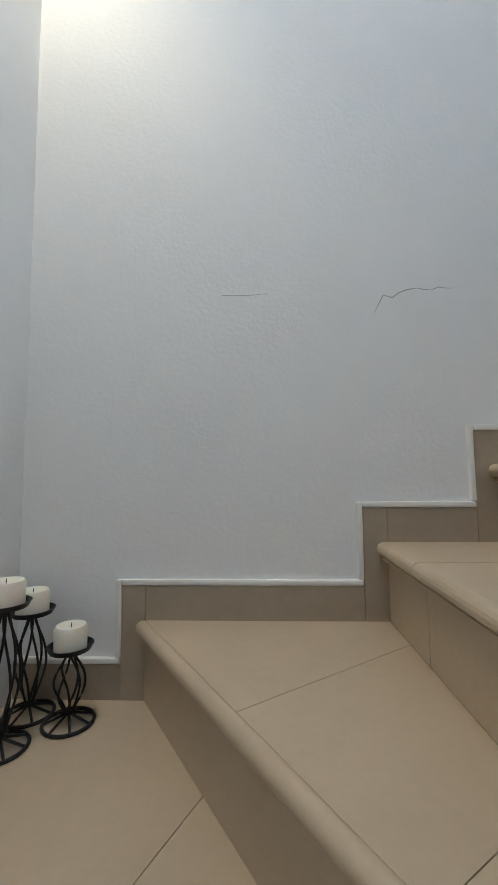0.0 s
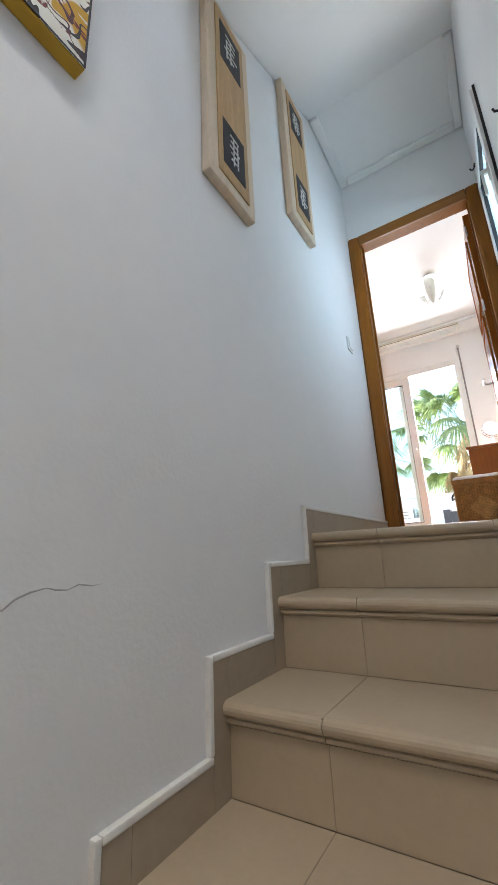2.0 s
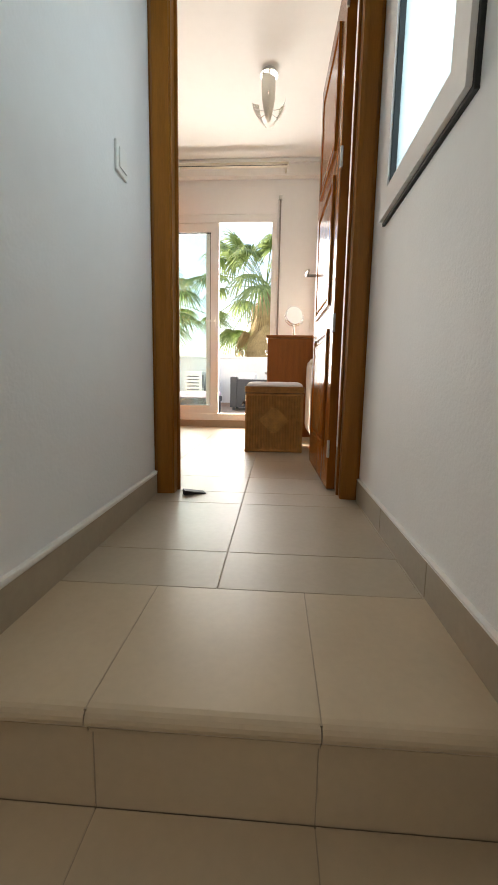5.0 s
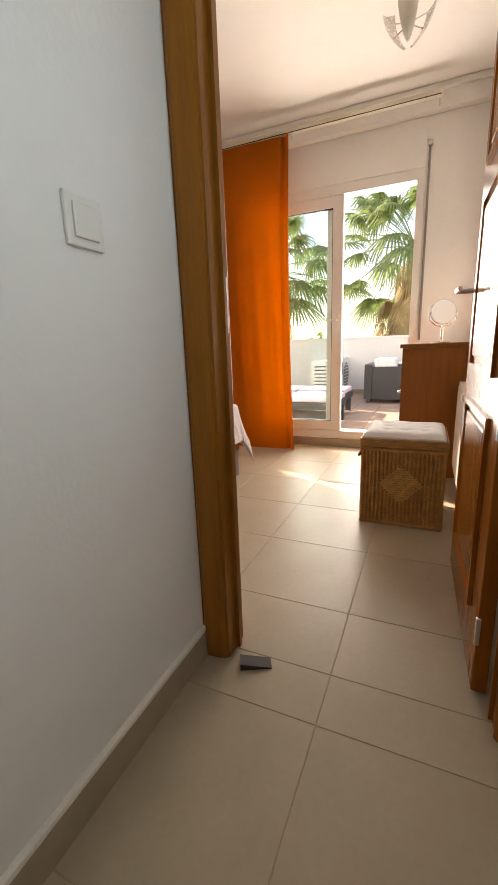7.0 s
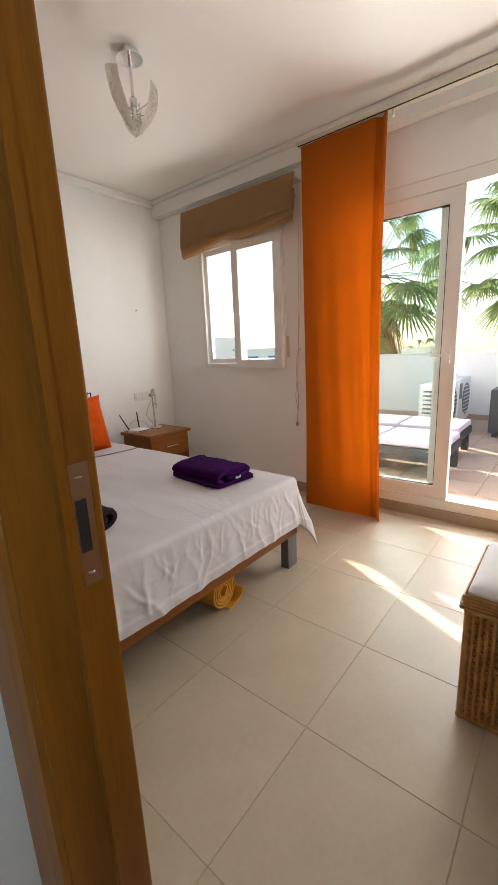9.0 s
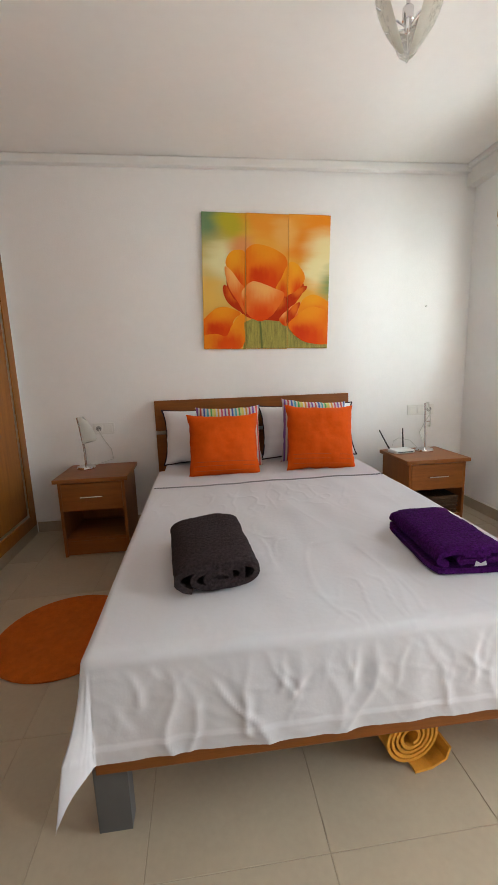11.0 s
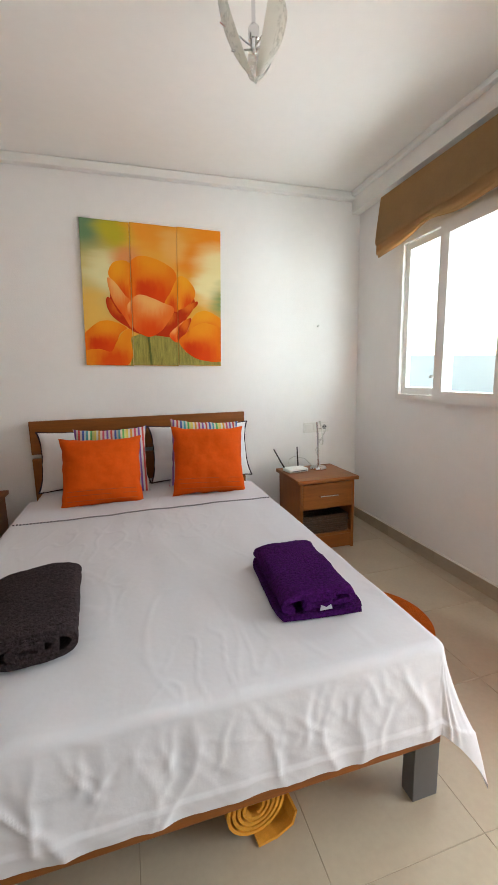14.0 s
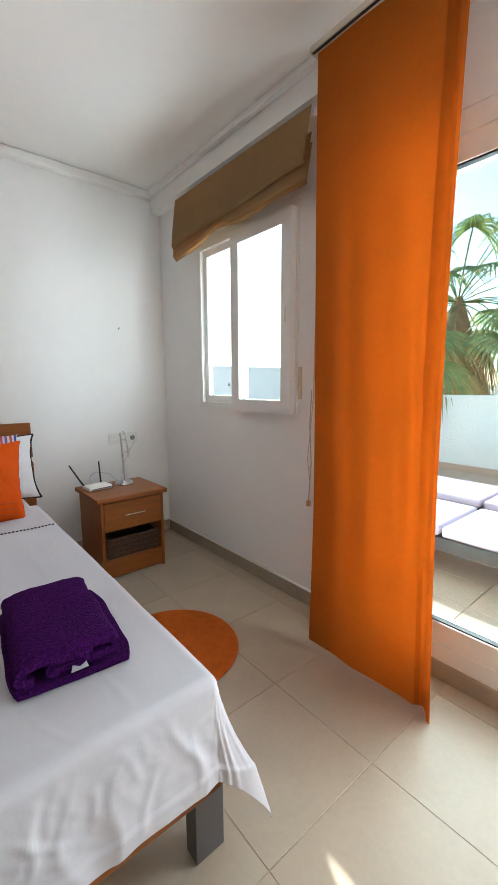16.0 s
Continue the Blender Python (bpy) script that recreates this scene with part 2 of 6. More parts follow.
WY0, WY1, WZ0, WZ1 = 2.97, 3.89, 1.055, 2.12   # window frame
for dims in ((BE, BE + 0.13, BS - 0.12, FY0, -0.05, CEIL + 0.2), (BE, BE + 0.13, FY0, FY1, FZ1, CEIL + 0.2), (BE, BE + 0.13, FY1, WY0, -0.05, CEIL + 0.2),
             (BE, BE + 0.13, WY0, WY1, -0.05, WZ0), (BE, BE + 0.13, WY0, WY1, WZ1, CEIL + 0.2), (BE, BE + 0.06, WY1, BN, -0.05, CEIL + 0.2)):
    structure("wall_bedroom_east", block(*dims), M_WALL, "white bedroom wall round the window and the terrace door", "wall")
structure("ceiling_bedroom", block(BW, BE, BS, BN, CEIL, CEIL + 0.15), M_CEIL, "plain off-white bedroom ceiling", "ceiling")
structure("beam", block(5.625, BE - 0.002, BS, BN - 0.002, 2.475, CEIL - 0.002), M_CEIL, "white boxed beam over the bedroom windows", "beam")
structure("cornice_head", block(BW, 5.623, BN - 0.055, BN - 0.002, 2.558, CEIL - 0.002, 0.008), M_WHITE, "white moulded cornice", "trim")
structure("cornice_west", block(BW + 0.002, BW + 0.035, HL + 0.21, BN - 0.036, 2.565, CEIL - 0.002, 0.008), M_WHITE, "white moulded cornice", "trim")
structure("cornice_south", block(DX1 + 0.002, 5.623, BS + 0.002, BS + 0.035, 2.565, CEIL - 0.002, 0.008), M_WHITE, "white moulded cornice", "trim")
structure("cornice_east", block(5.588, 5.623, BS + 0.037, BN - 0.057, 2.578, CEIL - 0.002, 0.008), M_WHITE, "white moulded cornice along the beam", "trim")
# hall ceiling, its cornice and the sloping soffit of the flight above
HC = 2.62
structure("ceiling_hall", block(2.42, DX0, HR - 0.18, HL, HC, HC + 0.12), M_CEIL, "flat white hall ceiling panel", "ceiling")
structure("ceiling_soffit", prism([(2.42, HC - 0.02), (1.16, 1.87), (1.12, 1.82), (1.10, 1.95), (1.10, 3.2), (2.42, 3.2)], "y", HR - 0.18, HL - 0.002), M_CEIL, "sloping white underside of the flight above", "ceiling")
structure("ceiling_stairwell", block(-0.3, 3.2, -0.6, HL + 0.1, 3.3, 3.4), M_CEIL, "white stairwell ceiling", "ceiling")
for i, (x0, x1, y0, y1) in enumerate(((2.43, DX0 - 0.002, HL - 0.06, HL - 0.002), (2.43, DX0 - 0.002, HR + 0.002, HR + 0.05), (DX0 - 0.06, DX0 - 0.002, HR + 0.052, HL - 0.062))):
    structure("cornice_hall", block(x0, x1, y0, y1, HC - 0.028, HC - 0.002, 0.008), M_CEIL, "white hall cornice", "trim")

# floors: a slab with grout below the single tiles
structure("floor", blocks((2.06, BE, HR - 0.18, BN, -0.15, -0.0018), (2.1, 3.0, HL + 0.1, BN, -0.15, -0.0023)), M_GROUT, "beige ceramic tiled floor with thin joints", "floor")

# ---- stairs ----
def clip(poly, nx, ny, d):
    """The part of a polygon on the side where nx*x + ny*y <= d."""
    out = []
    for i, p in enumerate(poly):
        q = poly[(i + 1) % len(poly)]
        dp, dq = nx * p[0] + ny * p[1] - d, nx * q[0] + ny * q[1] - d
        if dp <= 0:
            out.append(p)
        if dp * dq < 0:
            t = dp / (dp - dq)
            out.append((p[0] + (q[0] - p[0]) * t, p[1] + (q[1] - p[1]) * t))
    return out


def cut(polys, a, b, gap=0.0007):
    """Cuts polygons along the line through a and b, leaving a joint."""
    dx, dy = b[0] - a[0], b[1] - a[1]
    s = math.hypot(dx, dy)
    nx, ny = -dy / s, dx / s
    d = nx * a[0] + ny * a[1]
    out = []
    for p in polys:
        out += [q for q in (clip(p, nx, ny, d - gap), clip(p, -nx, -ny, -d - gap)) if len(q) > 2]
    return out


TREADS = [(0.83, -4), (1.103, -3), (1.376, -2), (1.649, -1), (1.922, 0)]
STOPS = [(0.548, 1.004), (1.007, 1.333), (1.336, HL - 0.013)]
stairs = tagged(new("stairs"), "beige tiled stairs with rounded nosings and tiled risers", "stairs", "", "structure")
for n, (x, k) in enumerate(TREADS):
    z = k * RISE
    y0 = 0.70 if n < 1 else (0.548 if n < 4 else HR - 0.01)
    part("step_core", block(x + 0.012, 2.249, y0, HL - 0.001, z - 0.45, z - 0.032), M_GROUT, stairs)
    back = TREADS[n + 1][0] - 0.001 if n < 4 else 2.2487
    for yj in (1.0063, 1.3353):
        part("joint", blocks((x - 0.020, back - 0.002, yj - 0.002, yj + 0.002, z - 0.029, z - 0.0012), (x + 0.0012, x + 0.010, yj - 0.002, yj + 0.002, z - RISE + 0.002, z - 0.05)), M_GROUT, stairs)
    for a, b in STOPS:
        a = max(a, y0)
        outline = [(back, z), (x - 0.008, z)]
        outline += [(x - 0.010 - 0.017 * math.sin(t), z - 0.016 + 0.016 * math.cos(t)) for t in [math.pi * j / 8 for j in range(1, 8)]]
        outline += [(x - 0.008, z - 0.033), (x - 0.014, z - 0.036), (x - 0.014, z - 0.042), (x - 0.004, z - 0.047), (x, z - 0.050), (x + 0.012, z - 0.050), (x + 0.012, z - 0.031), (back, z - 0.031)]
        part("tread", prism(outline, "y", a, b + 0.001), M_STEPLIT, stairs)
        part("riser", block(x, x + 0.011, a, b + 0.001, z - RISE + 0.001, z - 0.051), M_STEPLIT, stairs)

PIV = (0.83, 0.68)


def wedge(a0, a1):
    """The plan of a winder step between two angles about the pivot, cut off by the walls."""
    poly = [PIV]
    angles = [a0 + (a1 - a0) * k / 12 for k in range(13)] + [a for a in (math.degrees(math.atan2(HL - PIV[1], -0.08 - PIV[0])),) if a0 < a < a1]
    for a in sorted(angles):
        c, s = math.cos(radians(a)), math.sin(radians(a))
        d = min((-0.08 - PIV[0]) / c if c < -1e-6 else 9, (HL - PIV[1]) / s if s > 1e-6 else 9, (-0.5 - PIV[1]) / s if s < -1e-6 else 9)
        poly.append((PIV[0] + c * d, PIV[1] + s * d))
    return poly


WINDERS = ((90, 123.5, -5), (123.5, 160, -6), (160, 187.5, -7), (187.5, 232, -8), (232, 270, -9))
JOINTS = {-5: [((0.477, 1.182), (0.822, 1.428)), ((0.707, 0.953), (0.79, 1.01))], -6: [((0.425, 1.278), (0.361, 1.142))]}
for a0, a1, k in WINDERS:
    z = k * RISE
    plan = wedge(a0, a1)
    part("winder_core", prism(plan, "z", z - 0.6, z - 0.003), M_GROUT, stairs)
    tiles = [plan]
    for a, b in JOINTS.get(k, []):
        tiles = cut(tiles, a, b)
    for tile in tiles:
        part("tread", prism(tile, "z", z - 0.019, z), M_STEPLIT, stairs)
    # nosing and riser along the leading edge
    c, s = math.cos(radians(a1)), math.sin(radians(a1))
    d = min((-0.08 - PIV[0]) / c if c < -1e-6 else 9, (HL - 0.012 - PIV[1]) / s if s > 1e-6 else 9, (-0.5 - PIV[1]) / s if s < -1e-6 else 9)
    ox, oy = -s, c
    p0, p1 = (PIV[0] + 0.02 * c, PIV[1] + 0.02 * s), (PIV[0] + c * d, PIV[1] + s * d)
    part("nosing", tube([(p0[0] + ox * 0.006, p0[1] + oy * 0.006, z - 0.0155), (p1[0] + ox * 0.006 + (c * 0.006), p1[1] + oy * 0.006, z - 0.0155)], 0.0165, 16), M_STEPLIT, stairs, smooth=True)
    q = [(p0[0], p0[1]), (p1[0], p1[1]), (p1[0] + ox * 0.003, p1[1] + oy * 0.003), (p0[0] + ox * 0.003, p0[1] + oy * 0.003)]
    part("riser", prism(q, "z", z - RISE, z - 0.03), M_STEPLIT, stairs)

# stepped skirting along the outer wall, with a pale painted edge
LEVELS = [(-0.08, -6), (0.243, -5)] + TREADS
skirt = tagged(new("skirting_stairs"), "beige stepped tile skirting with a white painted top edge", "baseboard", "", "structure")
for n, (x, k) in enumerate(LEVELS):
    z = k * RISE
    nx = LEVELS[n + 1][0] - 0.058 if n + 1 < len(LEVELS) else 3.032
    left = x if n == 0 else x - 0.058
    part("skirting_tile", block(left if n == 0 else x + 0.001, nx - 0.0012, HL - 0.012, HL, z - 0.03, z + 0.082), M_SKIRT, skirt)
    part("skirting_edge", block(left, nx - 0.002, HL - 0.0145, HL + 0.001, z + 0.0822, z + 0.096, 0.004), M_SKIRTEDGE, skirt)
    if n:
        part("skirting_tile", block(left, x, HL - 0.012, HL, z - RISE - 0.03, z + 0.082), M_SKIRT, skirt)
        part("skirting_edge", block(left - 0.014, left - 0.0002, HL - 0.0145, HL + 0.001, z - RISE + 0.096, z + 0.096, 0.004), M_SKIRTEDGE, skirt)


def skirting(name, x0, x1, y0, y1, ex, ey):
    s = tagged(new(name), "beige tile skirting", "baseboard", "", "structure")
    along_x = (x1 - x0) > (y1 - y0)
    a, b = (x0, x1) if along_x else (y0, y1)
    n = max(1, round((b - a) / 0.45))
    for i in range(n):
        u, v = a + (b - a) * i / n, a + (b - a) * (i + 1) / n - 0.0015
        bm = block(u, v, y0, y1, -0.006, 0.082, 0.002, 1) if along_x else block(x0, x1, u, v, -0.006, 0.082, 0.002, 1)
        part("skirting_tile", bm, M_SKIRT, s)
    part("skirting_edge", block(x0 - ex, x1 + ex, y0 - ey, y1 + ey, 0.0822, 0.088), M_SKIRTEDGE, s)
    return s


skirting("skirting_hall_side", 1.87, 3.028, HR, HR + 0.011, 0, 0.001)
skirting("skirting_head", BW + 0.012, BE - 0.014, BN - 0.012, BN, 0, 0.001)
skirting("skirting_east", BE - 0.012, BE, 2.452, BN - 0.013, 0.001, 0)
skirting("skirting_east_south", BE - 0.012, BE, BS + 0.012, FY0 - 0.002, 0.001, 0)
skirting("skirting_south", DX1 + 0.05, BE - 0.013, BS, BS + 0.011, 0, 0.001)
skirting("skirting_west", BW, BW + 0.012, HL + 0.21, 4.4, 0.001, 0)

# hairline crack in the plaster
M_CRACK = mat("crack_shade", (0.42, 0.41, 0.40), 0.9)
wall = bpy.data.objects["wall_stair_outer"]
crack = [(0.815, -0.178), (0.845, -0.120), (0.868, -0.128), (0.885, -0.115), (0.905, -0.108), (0.93, -0.104), (0.945, -0.108), (0.965, -0.110), (0.985, -0.103), (1.01, -0.107), (1.045, -0.104)]
part("crack", tube([(x, HL + 0.0006, z) for x, z in crack], [0.0006] + [0.0018] * 4 + [0.0010, 0.0015, 0.0010, 0.0015, 0.0010, 0.0004], 6), M_CRACK, wall)
part("crack", tube([(0.43, HL + 0.0012, -0.11), (0.50, HL + 0.0012, -0.112), (0.55, HL + 0.0012, -0.108)], 0.0016, 6), M_CRACK, wall)

# ---- hall things ----
M_OCHRE = mat("ochre_canvas_edge", (0.55, 0.33, 0.03), 0.6, var=0.1)


def abstract_material():
    m = bpy.data.materials.new("abstract_painting")
    m.use_nodes = True
    n, l = m.node_tree.nodes, m.node_tree.links
    p = n["Principled BSDF"]
    p.inputs["Roughness"].default_value = 0.6
    tc = n.new("ShaderNodeTexCoord")

    def blot(scale, lo, hi, distort=1.5, detail=3, off=0.0):
        mp, t, r = n.new("ShaderNodeMapping"), n.new("ShaderNodeTexNoise"), n.new("ShaderNodeMapRange")
        mp.inputs["Location"].default_value = (off, off, off)
        t.inputs["Scale"].default_value, t.inputs["Detail"].default_value, t.inputs["Distortion"].default_value = scale, detail, distort
        r.inputs[1].default_value, r.inputs[2].default_value = lo, hi
        l.new(tc.outputs["Object"], mp.inputs["Vector"])
        l.new(mp.outputs[0], t.inputs["Vector"])
        l.new(t.outputs[0], r.inputs[0])
        return r.outputs[0]

    def line(scale, width, off):
        mp, t, s, a, r = n.new("ShaderNodeMapping"), n.new("ShaderNodeTexNoise"), n.new("ShaderNodeMath"), n.new("ShaderNodeMath"), n.new("ShaderNodeMath")
        mp.inputs["Location"].default_value = (off, off, off)
        t.inputs["Scale"].default_value, t.inputs["Detail"].default_value, t.inputs["Distortion"].default_value = scale, 1.0, 0.8
        l.new(tc.outputs["Object"], mp.inputs["Vector"])
        l.new(mp.outputs[0], t.inputs["Vector"])
        s.operation, a.operation, r.operation = "SUBTRACT", "ABSOLUTE", "LESS_THAN"
        s.inputs[1].default_value, r.inputs[1].default_value = 0.5, width
        l.new(t.outputs[0], s.inputs[0])
        l.new(s.outputs[0], a.inputs[0])
        l.new(a.outputs[0], r.inputs[0])
        return r.outputs[0]

    col = None
    for fac, colour in ((None, (0.74, 0.71, 0.62)), (blot(5.0, 0.52, 0.54, 1.0, 2), (0.56, 0.30, 0.010)), (blot(11, 0.60, 0.63, 2.5, 4, 3.1), (0.16, 0.018, 0.012)),
                        (line(13, 0.022, 9.0), (0.03, 0.022, 0.02)), (line(10, 0.014, 4.4), (0.08, 0.02, 0.02)), (blot(12, 0.62, 0.66, 1, 5, 6.0), (0.7, 0.67, 0.6))):
        if col is None:
            rgb = n.new("ShaderNodeRGB")
            rgb.outputs[0].default_value = (*colour, 1)
            col = rgb.outputs[0]
            continue
        mx = n.new("ShaderNodeMix")
        mx.data_type = "RGBA"
        l.new(fac, mx.inputs[0])
        l.new(col, mx.inputs[6])
        mx.inputs[7].default_value = (*colour, 1)
        col = mx.outputs[2]
    l.new(col, p.inputs["Base Color"])
    b = n.new("ShaderNodeBump")
    b.inputs["Strength"].default_value, b.inputs["Distance"].default_value = 0.5, 0.004
    l.new(blot(30, 0.3, 0.7, 1, 4, 1.0), b.inputs["Height"])
    l.new(b.outputs[0], p.inputs["Normal"])
    return m


M_ABSTRACT = abstract_material()
M_PURPLEPAINT = mat("purple_paint", (0.05, 0.01, 0.13), 0.5, var=0.2, scale=30)
M_INKBLACK = mat("black_edge_paint", (0.02, 0.018, 0.018), 0.5)


def abstract_picture(x0, z0, w, h, spots):
    p = thing("abstract_painting", "abstract ochre, white and purple painting on deep canvas", "painting", "paintings on the stair wall", (x0, HL, z0))
    part("canvas_side", block(0, w, -0.034, 0, 0, h, 0.003), M_OCHRE, p, "ochre painted canvas side")
    part("painted_face", block(0.002, w - 0.002, -0.0365, -0.0345, 0.002, h - 0.002), M_ABSTRACT, p)
    part("dark_border", blocks((w - 0.006, w - 0.001, -0.0375, -0.0366, 0.001, h), (0.001, w - 0.006, -0.0375, -0.0366, 0.001, 0.005)), M_INKBLACK, p)
    for u, v, r, s in spots:
        part("purple_patch", prism([(u + r * math.cos(t) * (1 + 0.2 * math.sin(3 * t)), v + s * math.sin(t)) for t in [k * math.tau / 14 for k in range(14)]], "y", -0.0375, -0.0366), M_PURPLEPAINT, p)
    return p


abstract_picture(0.665, 0.915, 0.225, 0.585, [(0.13, 0.42, 0.022, 0.05), (0.165, 0.225, 0.022, 0.055)])
abstract_picture(0.215, 0.835, 0.225, 0.585, [(0.10, 0.47, 0.03, 0.05), (0.16, 0.15, 0.02, 0.012)])
M_PALEWOOD = mat("pale_pine", (0.68, 0.55, 0.40), 0.6, var=0.12, scale=3, grain=(12, 12, 1.2))
M_MIDWOOD = mat("honey_pine", (0.50, 0.31, 0.14), 0.55, var=0.2, scale=3, grain=(12, 12, 1.2))
M_SLATE = mat("black_slate", (0.025, 0.025, 0.028), 0.6, var=0.3, scale=20)
M_CHALK = mat("pale_ink", (0.7, 0.7, 0.68), 0.8)


def panel_strokes(seed, cx, cz):
    rnd = random.Random(seed)
    bars = []
    for k in range(5):
        z = cz + 0.055 - k * 0.026
        w = rnd.uniform(0.02, 0.045)
        bars.append((cx - w, cx + w, -0.0445, -0.0422, z - 0.003, z + 0.003))
    for k in range(2):
        u = cx + rnd.uniform(-0.03, 0.03)
        bars.append((u - 0.003, u + 0.003, -0.0445, -0.0422, cz - 0.065, cz + rnd.uniform(0.0, 0.06)))
    return blocks(*bars)


for x0, z0, seed in ((1.315, 1.085, 3), (1.945, 1.45, 8)):
    p = thing("wooden_wall_panel", "pale wooden wall plaque with two black squares of brush strokes", "wall plaque", "plaques on the stair wall", (x0, HL, z0))
    part("board", block(0, 0.27, -0.036, 0, 0, 0.88, 0.008), M_PALEWOOD, p)
    part("inset", block(0.045, 0.225, -0.0405, -0.036, 0.04, 0.84), M_MIDWOOD, p, "honey-coloured wooden inset")
    for cz in (0.19, 0.69):
        sq = part("black_square", block(0.07, 0.20, -0.042, -0.0402, cz - 0.10, cz + 0.10), M_SLATE, p)
        part("brush_strokes", panel_strokes(seed + int(cz * 10), 0.135, cz), M_CHALK, sq, "pale brush strokes")

# candle holders on the winder step
M_WIRE = mat("black_wrought_wire", (0.015, 0.014, 0.014), 0.45, 0.4)
M_WAX = mat("ivory_wax", (0.80, 0.74, 0.62), 0.5, var=0.03, bump=0.1, bscale=60, Subsurface_Weight=0.2)
for x, y, h, r in ((0.105, 1.472, 0.155, 0.034), (0.0, 1.500, 0.222, 0.035), (0.010, 1.385, 0.272, 0.036)):
    c = thing("candle_holder", "black wire candle holder with a thick ivory candle", "candle holder", "candle holders on the step", (x, y, -6 * RISE), x * 400)
    part("base_ring", tube([(0.052 * math.cos(a), 0.052 * math.sin(a), 0.004) for a in [k * math.tau / 28 for k in range(29)]], 0.004, 8, False), M_WIRE, c, smooth=True)
    for k in range(7):
        a = k * math.tau / 7
        part("base_spoke", tube([(0.052 * math.cos(a), 0.052 * math.sin(a), 0.004), (0.004 * math.cos(a), 0.004 * math.sin(a), 0.022)], 0.0028, 6), M_WIRE, c)
    for k in range(6):
        a0 = k * math.tau / 6
        pts = []
        for j in range(13):
            t = j / 12
            r0 = 0.006 + 0.026 * math.sin(math.pi * t) ** 1.3
            a = a0 + 1.3 * t
            pts.append((r0 * math.cos(a), r0 * math.sin(a), 0.02 + (h - 0.025) * t))
        part("wire", tube(pts, 0.0026, 6), M_WIRE, c, smooth=True)
    part("plate", lathe([(0.002, h - 0.006), (0.02, h - 0.006), (0.043, h - 0.001), (0.049, h + 0.010), (0.046, h + 0.010), (0.040, h + 0.002), (0.002, h + 0.001)], 28), M_WIRE, c, smooth=True)
    candle = part("candle", lathe([(0.003, h + 0.002), (r, h + 0.002), (r + 0.001, h + 0.045), (r - 0.003, h + 0.052), (r - 0.010, h + 0.050), (0.003, h + 0.046)], 28), M_WAX, c, "ivory wax candle", smooth=True)
    part("wick", tube([(0, 0, h + 0.045), (0.001, 0, h + 0.056)], 0.0009, 6), M_INKBLACK, candle)

# small hall window
M_GASKET = mat("black_gasket", (0.015, 0.015, 0.015), 0.6)
w = tagged(new("window_hall"), "small white hall window with a black rubber seal", "window", "", "structure")


def ring_y(x0, x1, z0, z1, wd, y0, y1):
    return blocks((x0, x0 + wd, y0, y1, z0, z1), (x1 - wd, x1, y0, y1, z0, z1), (x0 + wd, x1 - wd, y0, y1, z0, z0 + wd), (x0 + wd, x1 - wd, y0, y1, z1 - wd, z1))


def ring_x(y0, y1, z0, z1, wd, x0, x1):
    return blocks((x0, x1, y0, y0 + wd, z0, z1), (x0, x1, y1 - wd, y1, z0, z1), (x0, x1, y0 + wd, y1 - wd, z0, z0 + wd), (x0, x1, y0 + wd, y1 - wd, z1 - wd, z1))


part("seal", ring_y(2.228, 2.848, 0.978, 1.928, 0.010, HR - 0.002, HR + 0.010), M_GASKET, w)
part("sash_frame", ring_y(2.237, 2.84, 0.988, 1.919, 0.075, HR - 0.01, HR + 0.022), M_WHITE, w)
part("inner_seal", ring_y(2.310, 2.767, 1.061, 1.846, 0.008, HR - 0.012, HR + 0.016), M_GASKET, w)
pane = part("pane", block(2.316, 2.761, HR - 0.006, HR - 0.001, 1.067, 1.840), glass("pale_glass", (0.85, 0.95, 0.95), 0.0, 0.6), w)
pane.visible_shadow = False
part("handle", blocks((2.262, 2.282, HR + 0.022, HR + 0.030, 1.44, 1.52), (2.265, 2.279, HR + 0.030, HR + 0.052, 1.475, 1.495), (2.266, 2.278, HR + 0.046, HR + 0.056, 1.37, 1.495)), M_WHITE, w)
for x, z in ((1.80, 1.27), (2.90, 2.12)):
    hk = thing("wall_hook", "small dark metal wall hook", "hook", "hooks on the hall wall", (x, HR, z))
    part("hook", tube([(0, -0.003, 0.03), (0, 0.006, 0.025), (0, 0.010, 0.0), (0, 0.018, -0.012), (0, 0.030, -0.006), (0, 0.033, 0.006)], 0.004, 8), M_WIRE, hk, smooth=True)

# framed picture on the lower flight's wall
pf = thing("picture_frame", "small black picture frame standing on the stair", "picture frame", "", (1.583, 0.70, -0.185))
for nm, dims, material in (("frame", None, M_INKBLACK), ("print", (0.028, 0.172, 0.004, 0.010, 0.028, 0.172), mat("grey_print", (0.32, 0.34, 0.36), 0.4, var=0.3, scale=8))):
    bm = ring_y(0, 0.20, 0, 0.20, 0.028, 0.0, 0.018) if dims is None else block(*dims)
    bmesh.ops.rotate(bm, verts=bm.verts[:], cent=(0, 0, 0), matrix=Matrix.Rotation(radians(-45), 3, "Y"))
    part(nm, bm, material, pf)


